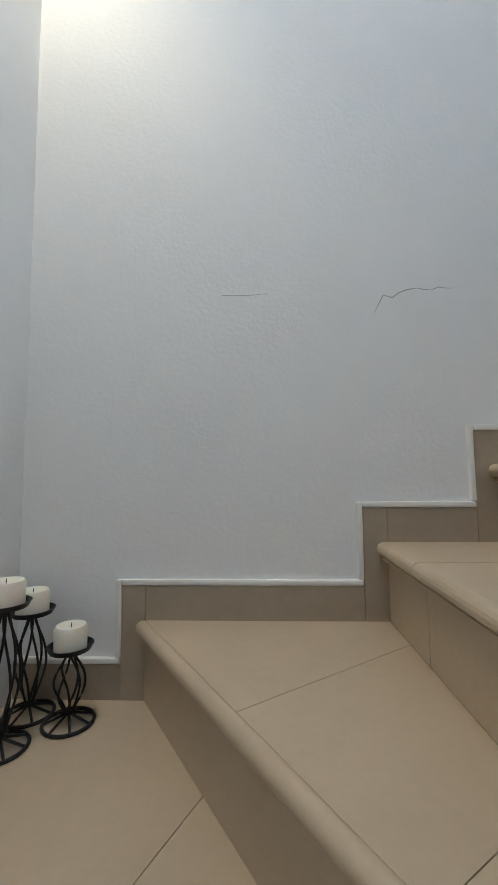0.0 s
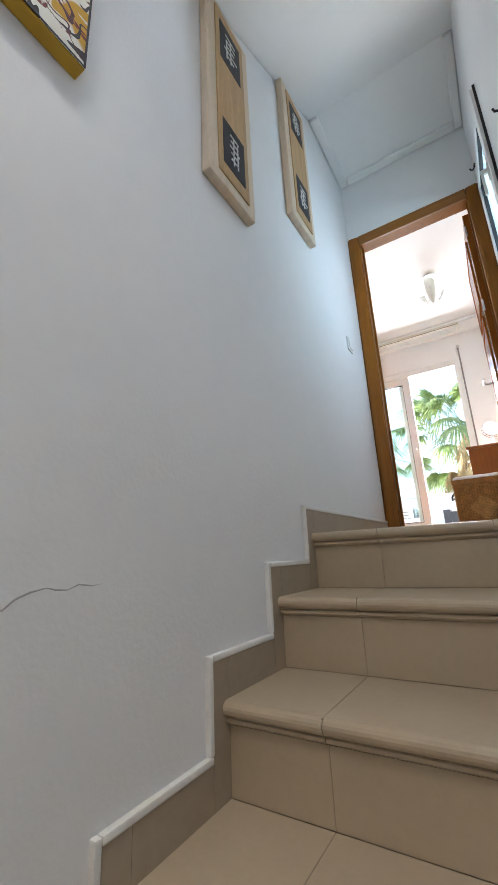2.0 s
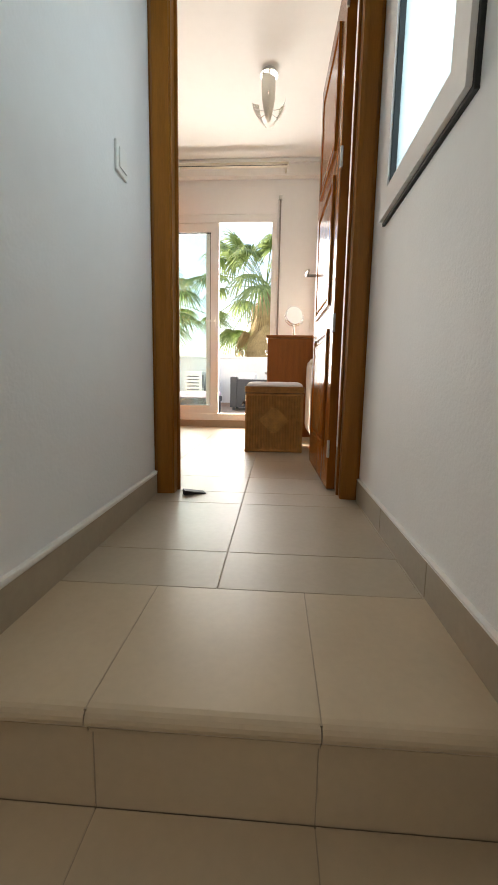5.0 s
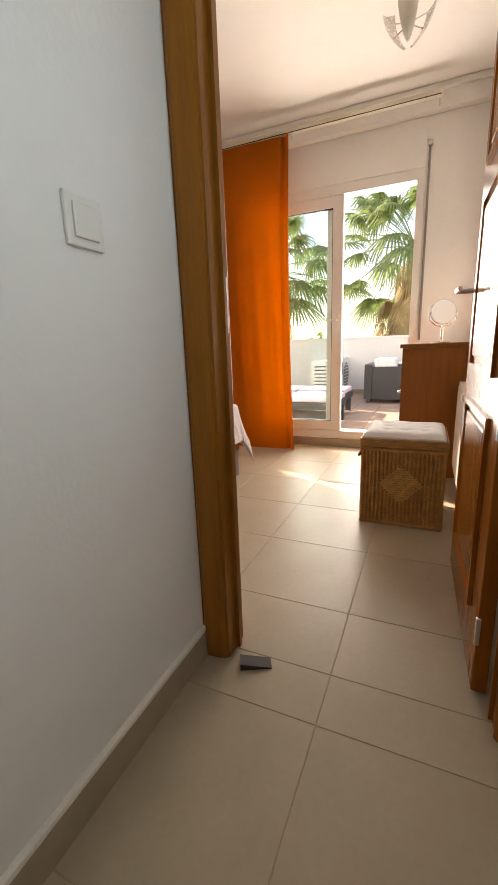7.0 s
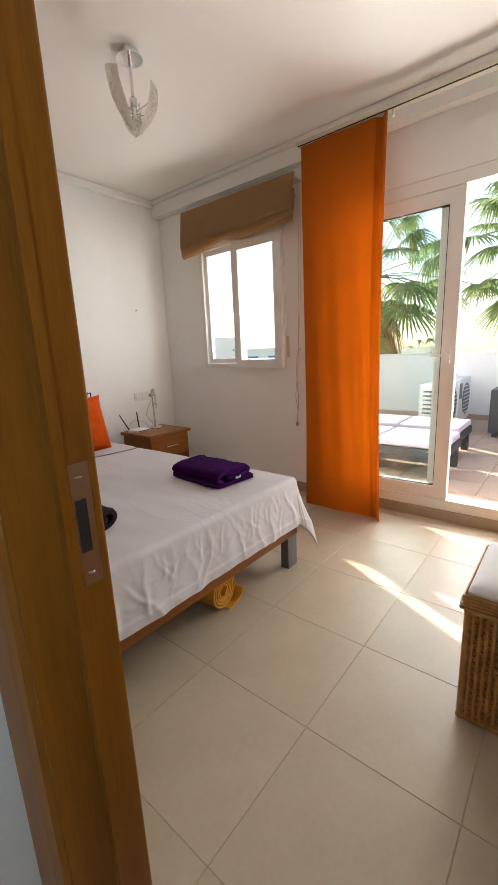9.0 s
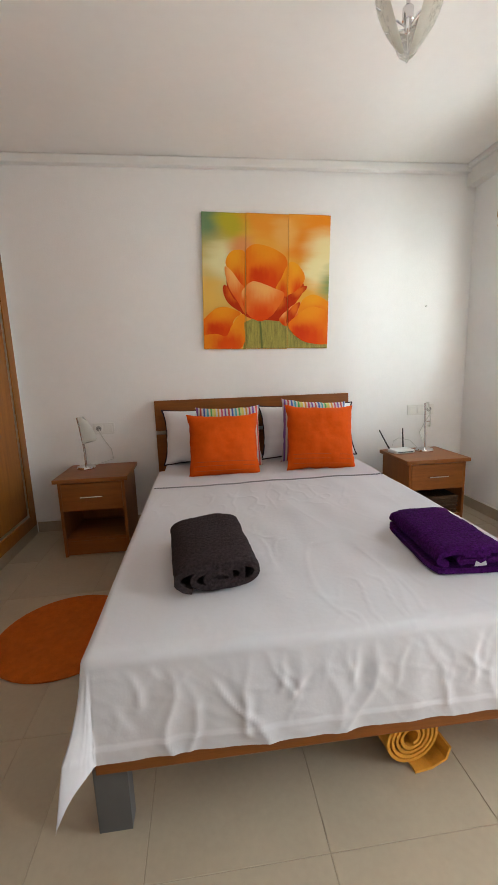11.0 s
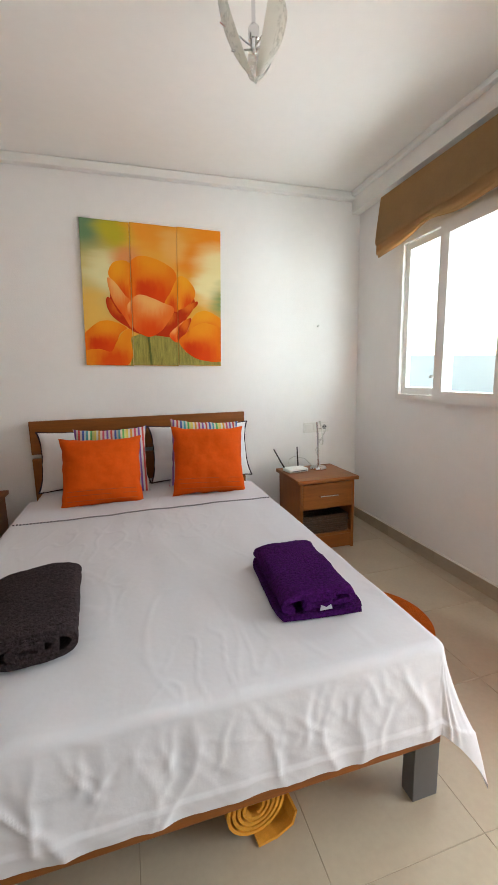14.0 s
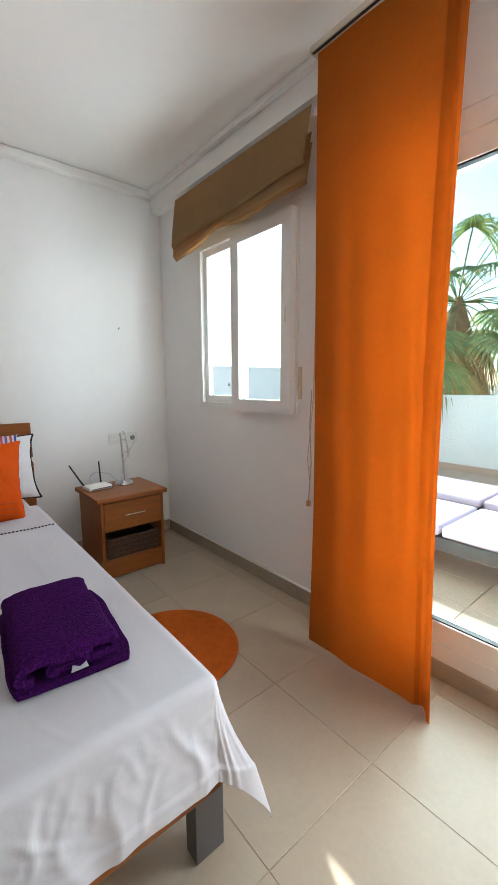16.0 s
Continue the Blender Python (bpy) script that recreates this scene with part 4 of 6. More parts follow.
def cushion(w, h, t, seed=0, n=26, pinch=0.085):
    """A filled cushion standing in its own xz plane."""
    bm = bmesh.new()
    for side in (1, -1):
        grid = []
        for j in range(n + 1):
            v = j / n * 2 - 1
            row = []
            for i in range(n + 1):
                u = i / n * 2 - 1
                f = max(0, (1 - abs(u) ** 2.6)) ** 0.55 * max(0, (1 - abs(v) ** 2.6)) ** 0.55
                cu = 1 - pinch * (1 - abs(v) ** 3) * abs(u) ** 4
                cv = 1 - pinch * (1 - abs(u) ** 3) * abs(v) ** 4
                lump = 0.22 * noise.noise(Vector((u * 1.7 + seed, v * 1.7, seed))) + 0.10 * noise.noise(Vector((u * 5 + seed, v * 5, side)))
                rim = 0.007 * noise.noise(Vector((u * 4 + seed, v * 4, 9))) * max(abs(u), abs(v)) ** 3
                pucker = 0.006 * abs(noise.noise(Vector((u * 9 + v * 2 + seed, v * 7 - u * 2, 5)))) * f
                row.append(bm.verts.new((u * w / 2 * cu + rim, side * (t / 2 * f * (1 + lump) - pucker), v * h / 2 * cv + rim)))
            grid.append(row)
        for a, b in zip(grid, grid[1:]):
            for i in range(n):
                bm.faces.new((a[i], a[i + 1], b[i + 1], b[i]))
    bmesh.ops.remove_doubles(bm, verts=bm.verts[:], dist=0.0004)
    return bm


def outline_cord(w, h, pinch, r):
    pts = []
    for k in range(97):
        a = k / 96 * 4
        s, f = int(a) % 4, (a % 1) * 2 - 1
        u, v = ((f, -1), (1, f), (-f, 1), (-1, -f))[s]
        pts.append((u * w / 2 * (1 - pinch * (1 - abs(v) ** 3) * abs(u) ** 4), 0, v * h / 2 * (1 - pinch * (1 - abs(u) ** 3) * abs(v) ** 4)))
    bm = bmesh.new()
    for k, p in enumerate(pts[:-1]):
        q = pts[k + 1]
        for f in (0.06, 0.56):
            a = [p[c] + (q[c] - p[c]) * f for c in range(3)]
            b = [p[c] + (q[c] - p[c]) * (f + 0.3) for c in range(3)]
            cuboid(bm, min(a[0], b[0]) - r, max(a[0], b[0]) + r, -r * 1.3, r * 1.3, min(a[2], b[2]) - r, max(a[2], b[2]) + r)
    return bm


M_SATIN = mat("orange_silk", (0.60, 0.078, 0.002), 0.75, var=0.10, scale=6, bump=0.30, bscale=22, spec=0.12)
M_PILLOW = mat("white_pillowcase", (0.78, 0.77, 0.78), 0.9, var=0.02, bump=0.3, bscale=10)


def stripe_material():
    m = bpy.data.materials.new("striped_cotton")
    m.use_nodes = True
    n, l = m.node_tree.nodes, m.node_tree.links
    p = n["Principled BSDF"]
    p.inputs["Roughness"].default_value = 0.85
    tc, sep, mul, fr, ramp = n.new("ShaderNodeTexCoord"), n.new("ShaderNodeSeparateXYZ"), n.new("ShaderNodeMath"), n.new("ShaderNodeMath"), n.new("ShaderNodeValToRGB")
    l.new(tc.outputs["Object"], sep.inputs[0])
    mul.operation, fr.operation = "MULTIPLY", "FRACT"
    mul.inputs[1].default_value = 5.2
    l.new(sep.outputs[0], mul.inputs[0])
    l.new(mul.outputs[0], fr.inputs[0])
    l.new(fr.outputs[0], ramp.inputs[0])
    ramp.color_ramp.interpolation = "CONSTANT"
    cols = [(0.5, 0.06, 0.05), (0.6, 0.55, 0.5), (0.06, 0.10, 0.35), (0.45, 0.5, 0.5), (0.08, 0.30, 0.35), (0.6, 0.55, 0.4), (0.10, 0.35, 0.10), (0.55, 0.55, 0.2), (0.62, 0.5, 0.1), (0.6, 0.58, 0.5), (0.6, 0.25, 0.03), (0.6, 0.5, 0.45), (0.5, 0.06, 0.12), (0.55, 0.5, 0.5), (0.2, 0.08, 0.3), (0.6, 0.55, 0.55)]
    e = ramp.color_ramp.elements
    e[0].color = (*cols[0], 1)
    e[1].position, e[1].color = 1 / 16, (*cols[1], 1)
    for i in range(2, 16):
        x = e.new(i / 16)
        x.color = (*cols[i], 1)
    l.new(ramp.outputs[0], p.inputs["Base Color"])
    return m


M_STRIPE = stripe_material()
M_BLACKTHREAD = bpy.data.materials["black_thread"]


def soft_thing(name, label, category, group, m, w, h, t, material, seed, piping=None, lines=False):
    c = new(name)
    c.matrix_world = m
    tagged(c, label, category, group)
    part("cover", cushion(w, h, t, seed), material, c, smooth=True)
    if piping:
        part("edge_stitching", outline_cord(w, h, 0.085, 0.0035), piping, c)
    if lines:
        for v in (-0.27, -0.33, -0.40):
            part("seam", tube([(u * w * 0.47, -t / 2 * max(0, (1 - abs(u) ** 2.6)) ** 0.55 * (1 - abs(2 * v) ** 2.6) ** 0.55 * 1.04 - 0.001, v * h) for u in [k / 12 * 2 - 1 for k in range(13)]], 0.0016, 5), mat("dark_orange_thread", (0.35, 0.05, 0.004), 0.7), c)
    return c


soft_thing("pillow", "white pillow with black stitched edge against the headboard", "pillow", "white pillows", pose(3.605, 4.235, 0.715, -16, 0, 1), 0.70, 0.40, 0.15, M_PILLOW, 1, M_BLACKTHREAD)
soft_thing("pillow", "white pillow with black stitched edge against the headboard", "pillow", "white pillows", pose(4.32, 4.225, 0.715, -17, 0, -1), 0.72, 0.40, 0.15, M_PILLOW, 5, M_BLACKTHREAD)
soft_thing("striped_cushion", "multicoloured striped cushion behind an orange one", "cushion", "striped cushions", pose(3.722, 4.05, 0.722, -17, 0, 0), 0.45, 0.44, 0.11, M_STRIPE, 2)
soft_thing("striped_cushion", "multicoloured striped cushion behind an orange one", "cushion", "striped cushions", pose(4.315, 4.045, 0.735, -16, 5, 0), 0.47, 0.45, 0.11, M_STRIPE, 6)
soft_thing("orange_cushion", "plump square orange silk cushion on the bed", "cushion", "orange cushions", pose(3.672, 3.855, 0.705, -20, 1, 1), 0.465, 0.415, 0.17, M_SATIN, 3, None, True)
soft_thing("orange_cushion", "plump square orange silk cushion on the bed", "cushion", "orange cushions", pose(4.305, 3.85, 0.722, -20, 3, -1), 0.465, 0.44, 0.17, M_SATIN, 7, None, True)


def terry(name, color):
    return mat(name, color, 0.95, var=0.55, scale=110, bump=1.0, bscale=190, spec=0.05, color2=tuple(c * 2.1 for c in color))


def towel_layer(w, d, layers, t, seed, k):
    """One soft folded layer of a towel, rounded at the long edges; front along -y."""
    bm = bmesh.new()
    z = k * t
    inset = 0.008 * (noise.noise(Vector((k * 3.1, seed, 0)))) + 0.004 * k
    grid = []
    nu, nv = 20, 24
    for j in range(nv + 1):
        v = j / nv
        a = v * math.tau
        row = []
        for i in range(nu + 1):
            u = i / nu
            r = t * 0.56
            half = w / 2 - r - inset
            c, s = math.cos(a), math.sin(a)
            x = (half * max(-1, min(1, c * 1.6)) + r * c) * (1 - 0.10 * abs(2 * u - 1) ** 7)
            zz = z + t / 2 + r * max(-1, min(1, s * 1.5))
            y = (u - 0.5) * (d - 2 * abs(inset)) * (1 - 0.06 * abs(c) ** 6)
            y += 0.006 * noise.noise(Vector((x * 9, k, seed)))
            x += 0.007 * noise.noise(Vector((y * 9, k * 2, seed + 4)))
            zz += 0.006 * noise.noise(Vector((x * 8, y * 8, seed + k * 0.3)))
            zz -= 0.008 * max(0, abs(u - 0.5) * 2 - 0.8) * 5 * (k / max(1, layers - 1))
            row.append(bm.verts.new((x, y, zz)))
        grid.append(row)
    for a, b in zip(grid, grid[1:]):
        for i in range(nu):
            bm.faces.new((a[i], a[i + 1], b[i + 1], b[i]))
    bm.faces.new([g[0] for g in grid[:-1]])
    bm.faces.new([g[-1] for g in grid[:-1]][::-1])
    bmesh.ops.remove_doubles(bm, verts=bm.verts[:], dist=0.0003)
    return bm


M_PURPLE = terry("purple_terry", (0.036, 0.004, 0.058))
M_CHARCOAL = terry("charcoal_terry", (0.030, 0.022, 0.023))
tw = tagged(new("charcoal_towel"), "charcoal grey towel rolled flat on the bed", "towel")
tw.matrix_world = pose(3.56, 2.618, 0.536, 0, 0, 5)


def spiral_towel(w, d, h, turns=2.6, square=0.75, seed=5):
    """A flattened roll: a spiral strip with thickness, drawn out along y."""
    bm = bmesh.new()
    n = 110
    centre = []
    for k in range(n + 1):
        s = k / n
        a = (s - 1) * turns * math.tau + 1.3 * math.pi
        r = 0.16 + 0.84 * s
        wob = 1 + 0.05 * math.sin(a * 2.3) + 0.05 * math.sin(a * 5.1 + seed) * (1 - s)
        centre.append((w / 2 * r * math.copysign(abs(math.cos(a)) ** square, math.cos(a)) * wob * 0.96, h / 2 + (h / 2 - 0.006) * r * math.copysign(abs(math.sin(a)) ** square, math.sin(a)) * wob))
    ny = 26
    cols = []
    for j in range(ny + 1):
        y = (j / ny - 0.5) * d
        a, b = [], []
        for k, (x, z) in enumerate(centre):
            p0, p1 = centre[max(0, k - 1)], centre[min(n, k + 1)]
            tx, tz = p1[0] - p0[0], p1[1] - p0[1]
            ln = math.hypot(tx, tz) or 1
            nx_, nz_ = -tz / ln * 0.0085, tx / ln * 0.0085
            wv = 0.005 * noise.noise(Vector((x * 10, y * 10, z * 10 + seed))) + 0.002 * noise.noise(Vector((x * 60, y * 60, z * 60)))
            end = max(0, abs(y) * 2 / d - 0.9) * 10
            z2 = z * (1 - 0.10 * end * end)
            yy = y + 0.010 * noise.noise(Vector((k * 0.12, j > ny / 2, 5)))
            a.append(bm.verts.new((x + nx_ + wv, yy, max(0.001, z2 + nz_ + wv))))
            b.append(bm.verts.new((x - nx_ + wv, yy, max(0.001, z2 - nz_ + wv))))
        cols.append((a, b))
    for (a0, b0), (a1, b1) in zip(cols, cols[1:]):
        for k in range(n):
            bm.faces.new((a0[k], a0[k + 1], a1[k + 1], a1[k]))
            bm.faces.new((b0[k + 1], b0[k], b1[k], b1[k + 1]))
        bm.faces.new((a0[n], b0[n], b1[n], a1[n]))
    for a, b in (cols[0], cols[-1]):
        for k in range(n):
            bm.faces.new((a[k], b[k], b[k + 1], a[k + 1]))
    return bm


part("towel_cloth", spiral_towel(0.275, 0.40, 0.105, 2.75, 0.80), M_CHARCOAL, tw, smooth=True)
M_GREYLABEL = mat("grey_label", (0.40, 0.39, 0.42), 0.6)
tw = tagged(new("purple_towel"), "deep purple folded terry towel on the bed", "towel")
tw.matrix_world = pose(4.375, 2.58, 0.536, 0, 0, -5)
base = towel_layer(0.275, 0.39, 1, 0.016, 2, 0)
part("towel_fold", base, M_PURPLE, tw, smooth=True)
upper = spiral_towel(0.262, 0.375, 0.066, 1.75, 0.62, 2)
bmesh.ops.translate(upper, verts=upper.verts[:], vec=(0.004, 0, 0.017))
part("towel_fold", upper, M_PURPLE, tw, smooth=True)
part("care_label", prism([(-0.012, 0.024), (0.026, 0.026), (0.022, 0.040), (0.008, 0.032), (-0.008, 0.041)], "y", -0.198, -0.196), M_GREYLABEL, tw, "small white label")

# ---- bedside tables and what stands on them ----
for x0, y0, full in ((2.58, 3.90, False), (4.90, 3.82, True)):
    ns = thing("bedside_table", "cherry veneer bedside table with a wicker basket in its shelf" if full else "cherry veneer bedside table with an empty shelf", "bedside table", "bedside tables", (x0, y0, 0))
    part("tabletop", block(0, 0.465, 0, 0.43, 0.503, 0.53, 0.006, 2), M_FURN, ns)
    part("side_panel", block(0.025, 0.043, 0.02, 0.42, 0.0, 0.5025, 0.001, 1), M_FURNV, ns)
    part("side_panel", block(0.422, 0.44, 0.02, 0.42, 0.0, 0.5025, 0.001, 1), M_FURNV, ns)
    part("back_panel", block(0.044, 0.421, 0.405, 0.415, 0.05, 0.502), M_FURNV, ns)
    drawer = part("drawer", block(0.045, 0.420, 0.017, 0.036, 0.315, 0.495, 0.003), M_FURN, ns)
    part("drawer_box", block(0.05, 0.415, 0.037, 0.39, 0.315, 0.325), M_FURN, drawer)
    part("handle", tube([(0.165, 0.017, 0.405), (0.165, -0.004, 0.408), (0.30, -0.004, 0.408), (0.30, 0.017, 0.405)], 0.005, 8), M_CHROME, drawer, "satin chrome bar handle")
    part("shelf", block(0.044, 0.421, 0.03, 0.404, 0.105, 0.123), M_FURN, ns)
    part("plinth", block(0.044, 0.421, 0.025, 0.040, 0.01, 0.1045, 0.001, 1), M_FURN, ns)

M_WICKERDARK = mat("dark_wicker", (0.055, 0.026, 0.010), 0.6, var=0.5, scale=60, bump=0.8, bscale=90)
sb = thing("shelf_basket", "dark woven wicker basket in the bedside table", "basket", "", (4.955, 3.86, 0.1235))
for k in range(7):
    z = 0.004 + k * 0.0165
    o = 0.004 * (k % 2) + k * 0.0008
    pts = [(0.012 - o, 0.012 - o, z), (0.343 + o, 0.012 - o, z), (0.343 + o, 0.308, z), (0.012 - o, 0.308, z), (0.012 - o, 0.012 - o, z)]
    part("strand", tube(pts, 0.0088, 6, False), M_WICKERDARK, sb)
part("rim", tube([(0.008, 0.006, 0.120), (0.347, 0.006, 0.120), (0.347, 0.312, 0.120), (0.008, 0.312, 0.120), (0.008, 0.006, 0.120)], 0.011, 8, False), M_WICKERDARK, sb)
part("bottom", block(0.015, 0.34, 0.015, 0.305, 0.001, 0.008), M_WICKERDARK, sb)

M_FROST = mat("frosted_glass", (0.72, 0.71, 0.64), 0.35, var=0.03, Transmission_Weight=0.35)


def bedside_lamp(x, y, turn):
    lp = thing("bedside_lamp", "chrome bedside lamp with a curved frosted glass shade", "table lamp", "bedside lamps", (x, y, 0.53), turn)
    part("base", lathe([(0.002, 0), (0.062, 0), (0.064, 0.006), (0.060, 0.016), (0.045, 0.021), (0.012, 0.026), (0.002, 0.026)], 32), M_CHROME, lp, smooth=True)
    part("stem", tube([(0, 0, 0.02), (0, 0.0, 0.14), (-0.008, 0, 0.22), (-0.018, 0, 0.30), (-0.028, 0, 0.36)], [0.008, 0.008, 0.008, 0.007, 0.006], 12), M_CHROME, lp, smooth=True)
    bm = bmesh.new()
    grid = []
    for j in range(15):
        v = j / 14
        w = 0.022 + 0.072 * math.sin(v * 1.45) ** 0.8
        if v > 0.86:
            w *= math.sqrt(max(0.05, 1 - ((v - 0.86) / 0.145) ** 2))
        x0 = -0.010 + 0.012 * v
        row = [bm.verts.new((x0 + w * u, -0.022 + 0.030 * u * u - 0.012 * v, 0.365 - 0.185 * v)) for u in [i / 8 for i in range(9)]]
        grid.append(row)
    for a, b in zip(grid, grid[1:]):
        for i in range(8):
            bm.faces.new((a[i], a[i + 1], b[i + 1], b[i]))
    bmesh.ops.solidify(bm, geom=bm.faces[:], thickness=0.004)
    part("shade", bm, M_FROST, lp, "curved frosted glass shade", smooth=True)
    for z, x in ((0.31, -0.018), (0.225, -0.010)):
        part("shade_pin", tube([(x, 0.004, z), (x + 0.004, -0.036, z)], 0.0035, 8), M_CHROME, lp, smooth=True)
    return lp


bedside_lamp(2.715, 4.20, 0)
bedside_lamp(5.195, 4.12, 40)
M_WIREWHITE = mat("white_cable", (0.62, 0.61, 0.58), 0.5)
cb = tagged(part("lamp_cable", tube([(2.745, 4.26, 0.535), (2.80, 4.36, 0.534), (2.86, 4.41, 0.545), (2.85, 4.412, 0.62), (2.80, 4.412, 0.70), (2.775, 4.412, 0.755), (2.772, 4.417, 0.775)], 0.0035, 6), M_WIREWHITE, smooth=True), "white lamp cable plugged into the socket", "cable", "cables")
cb = tagged(part("lamp_cable", tube([(5.18, 4.18, 0.535), (5.12, 4.2, 0.60), (5.04, 4.215, 0.62), (5.00, 4.22, 0.60), (4.99, 4.22, 0.56)], 0.003, 6), M_WIREWHITE, smooth=True), "white cable from the router", "cable", "cables")
cb = tagged(part("lamp_cable", tube([(5.23, 4.16, 0.535), (5.27, 4.25, 0.55), (5.31, 4.40, 0.62), (5.36, 4.412, 0.70), (5.405, 4.412, 0.77), (5.41, 4.417, 0.80)], 0.0035, 6), M_WIREWHITE, smooth=True), "white lamp cable plugged into the socket", "cable", "cables")
plate_switch("wall_socket", "white double socket and switch plate", (2.77, BN, 0.778), 0, ["socket", "rocker"])
plate_switch("wall_socket", "white triple switch and socket plate", (5.255, BN, 0.806), 0, ["rocker", "rocker", "socket"])
rt = thing("router", "white internet router with two black antennas", "router", "", (5.0, 4.11, 0.5302), 8)
part("body", block(-0.075, 0.085, -0.055, 0.055, 0, 0.026, 0.009, 3), M_PLASTIC, rt)
part("front_strip", block(-0.06, 0.07, -0.0565, -0.055, 0.008, 0.014), M_GREYMETAL, rt)
for x, lx in ((-0.06, -0.085), (0.055, 0.0)):
    part("antenna", tube([(x, 0.045, 0.018), (x + lx * 0.3, 0.05, 0.06), (x + lx, 0.06, 0.17)], [0.006, 0.0055, 0.0045], 8), M_INKBLACK, rt, "black antenna")
nail = tagged(part("nail", tube([(5.335, BN + 0.003, 1.617), (5.335, BN - 0.018, 1.622)], 0.005, 8), M_STEEL), "small bare nail in the wall", "nail")

# ---- poppy triptych ----
def blend_material(name, base, blobs, coords="Object", rough=0.55, wobble=0.12, nscale=5.0, slant=None):
    """Soft painted blobs (x, z, radius, colour) over a base colour."""
    m = bpy.data.materials.new(name)
    m.use_nodes = True
    n, l = m.node_tree.nodes, m.node_tree.links
    p = n["Principled BSDF"]
    p.inputs["Roughness"].default_value = rough
    p.inputs["Specular IOR Level"].default_value = 0.12
    tc, sep, ns = n.new("ShaderNodeTexCoord"), n.new("ShaderNodeSeparateXYZ"), n.new("ShaderNodeTexNoise")
    ns.inputs["Scale"].default_value, ns.inputs["Detail"].default_value = nscale, 4
    l.new(tc.outputs[coords], sep.inputs[0])
    mp = n.new("ShaderNodeMapping")
    if slant is not None:      # brush marks drawn out along a slant
        mp.inputs["Rotation"].default_value, mp.inputs["Scale"].default_value = (0, radians(slant), 0), (0.45, 1, 2.4)
    else:
        mp.inputs["Scale"].default_value = (2.2, 1, 0.7)
    l.new(tc.outputs[coords], mp.inputs["Vector"])
    l.new(mp.outputs[0], ns.inputs["Vector"])
    rgb = n.new("ShaderNodeRGB")
    rgb.outputs[0].default_value = (*base, 1)
    col = rgb.outputs[0]

    def math_(op, a, b):
        q = n.new("ShaderNodeMath")
        q.operation = op
        for i, v in enumerate((a, b)):
            if isinstance(v, (int, float)):
                q.inputs[i].default_value = v
            else:
                l.new(v, q.inputs[i])
        return q.outputs[0]

    wob = math_("MULTIPLY", math_("SUBTRACT", ns.outputs[0], 0.5), wobble * 2)
    for x, z, r, colour in blobs:
        dx, dz = math_("SUBTRACT", sep.outputs[0], x), math_("SUBTRACT", sep.outputs[2], z)
        d = math_("ADD", math_("SQRT", math_("ADD", math_("MULTIPLY", dx, dx), math_("MULTIPLY", dz, dz)), 0.0), wob)
        rng = n.new("ShaderNodeMapRange")
        rng.interpolation_type = "SMOOTHSTEP"
        rng.inputs[1].default_value, rng.inputs[2].default_value, rng.inputs[3].default_value, rng.inputs[4].default_value = r * 0.25, r, 1, 0
        l.new(d, rng.inputs[0])
        mx = n.new("ShaderNodeMix")
        mx.data_type = "RGBA"
        l.new(rng.outputs[0], mx.inputs[0])
        l.new(col, mx.inputs[6])
        mx.inputs[7].default_value = (*colour, 1)
        col = mx.outputs[2]
    l.new(col, p.inputs["Base Color"])
    return m


PW, PH = 0.945, 0.945
M_POPPYBACK = blend_material("poppy_background", (0.80, 0.40, 0.06), [
    (0.02, 0.90, 0.34, (0.16, 0.27, 0.13)), (0.22, 0.86, 0.20, (0.50, 0.44, 0.03)), (0.10, 0.55, 0.34, (0.62, 0.55, 0.22)), (0.17, 0.62, 0.20, (0.80, 0.74, 0.40)), (0.03, 0.38, 0.22, (0.78, 0.48, 0.10)),
    (0.30, 0.72, 0.16, (0.74, 0.30, 0.10)), (0.48, 0.92, 0.26, (0.82, 0.32, 0.03)), (0.90, 0.93, 0.30, (0.82, 0.27, 0.015)), (0.72, 0.72, 0.18, (0.80, 0.27, 0.02)), (0.60, 0.80, 0.14, (0.82, 0.42, 0.10)),
    (0.92, 0.66, 0.24, (0.84, 0.72, 0.36)), (0.86, 0.55, 0.18, (0.86, 0.76, 0.40)), (0.98, 0.46, 0.17, (0.24, 0.32, 0.12))], wobble=0.10, nscale=4, slant=42)
M_GRASSP = mat("painted_grass", (0.30, 0.26, 0.04), 0.6, var=0.45, scale=10, grain=(8, 8, 1.2))
P_DEEP = blend_material("petal_deep", (0.78, 0.17, 0.006), [(0.5, 1.0, 0.62, (0.84, 0.30, 0.012)), (0.5, 0.12, 0.62, (0.72, 0.06, 0.003)), (0.3, 0.3, 0.3, (0.66, 0.045, 0.003))], "Generated", wobble=0.12)
P_MID = blend_material("petal_mid", (0.82, 0.26, 0.012), [(0.4, 0.95, 0.6, (0.86, 0.36, 0.015)), (0.6, 0.08, 0.6, (0.74, 0.08, 0.004))], "Generated", wobble=0.12)
P_LIGHT = blend_material("petal_light", (0.80, 0.17, 0.02), [(0.45, 1.0, 0.65, (0.88, 0.44, 0.13)), (0.4, 0.05, 0.55, (0.76, 0.07, 0.004))], "Generated", wobble=0.12)
P_RED = blend_material("petal_red", (0.52, 0.035, 0.004), [(0.5, 0.8, 0.5, (0.75, 0.16, 0.01))], "Generated", wobble=0.12)


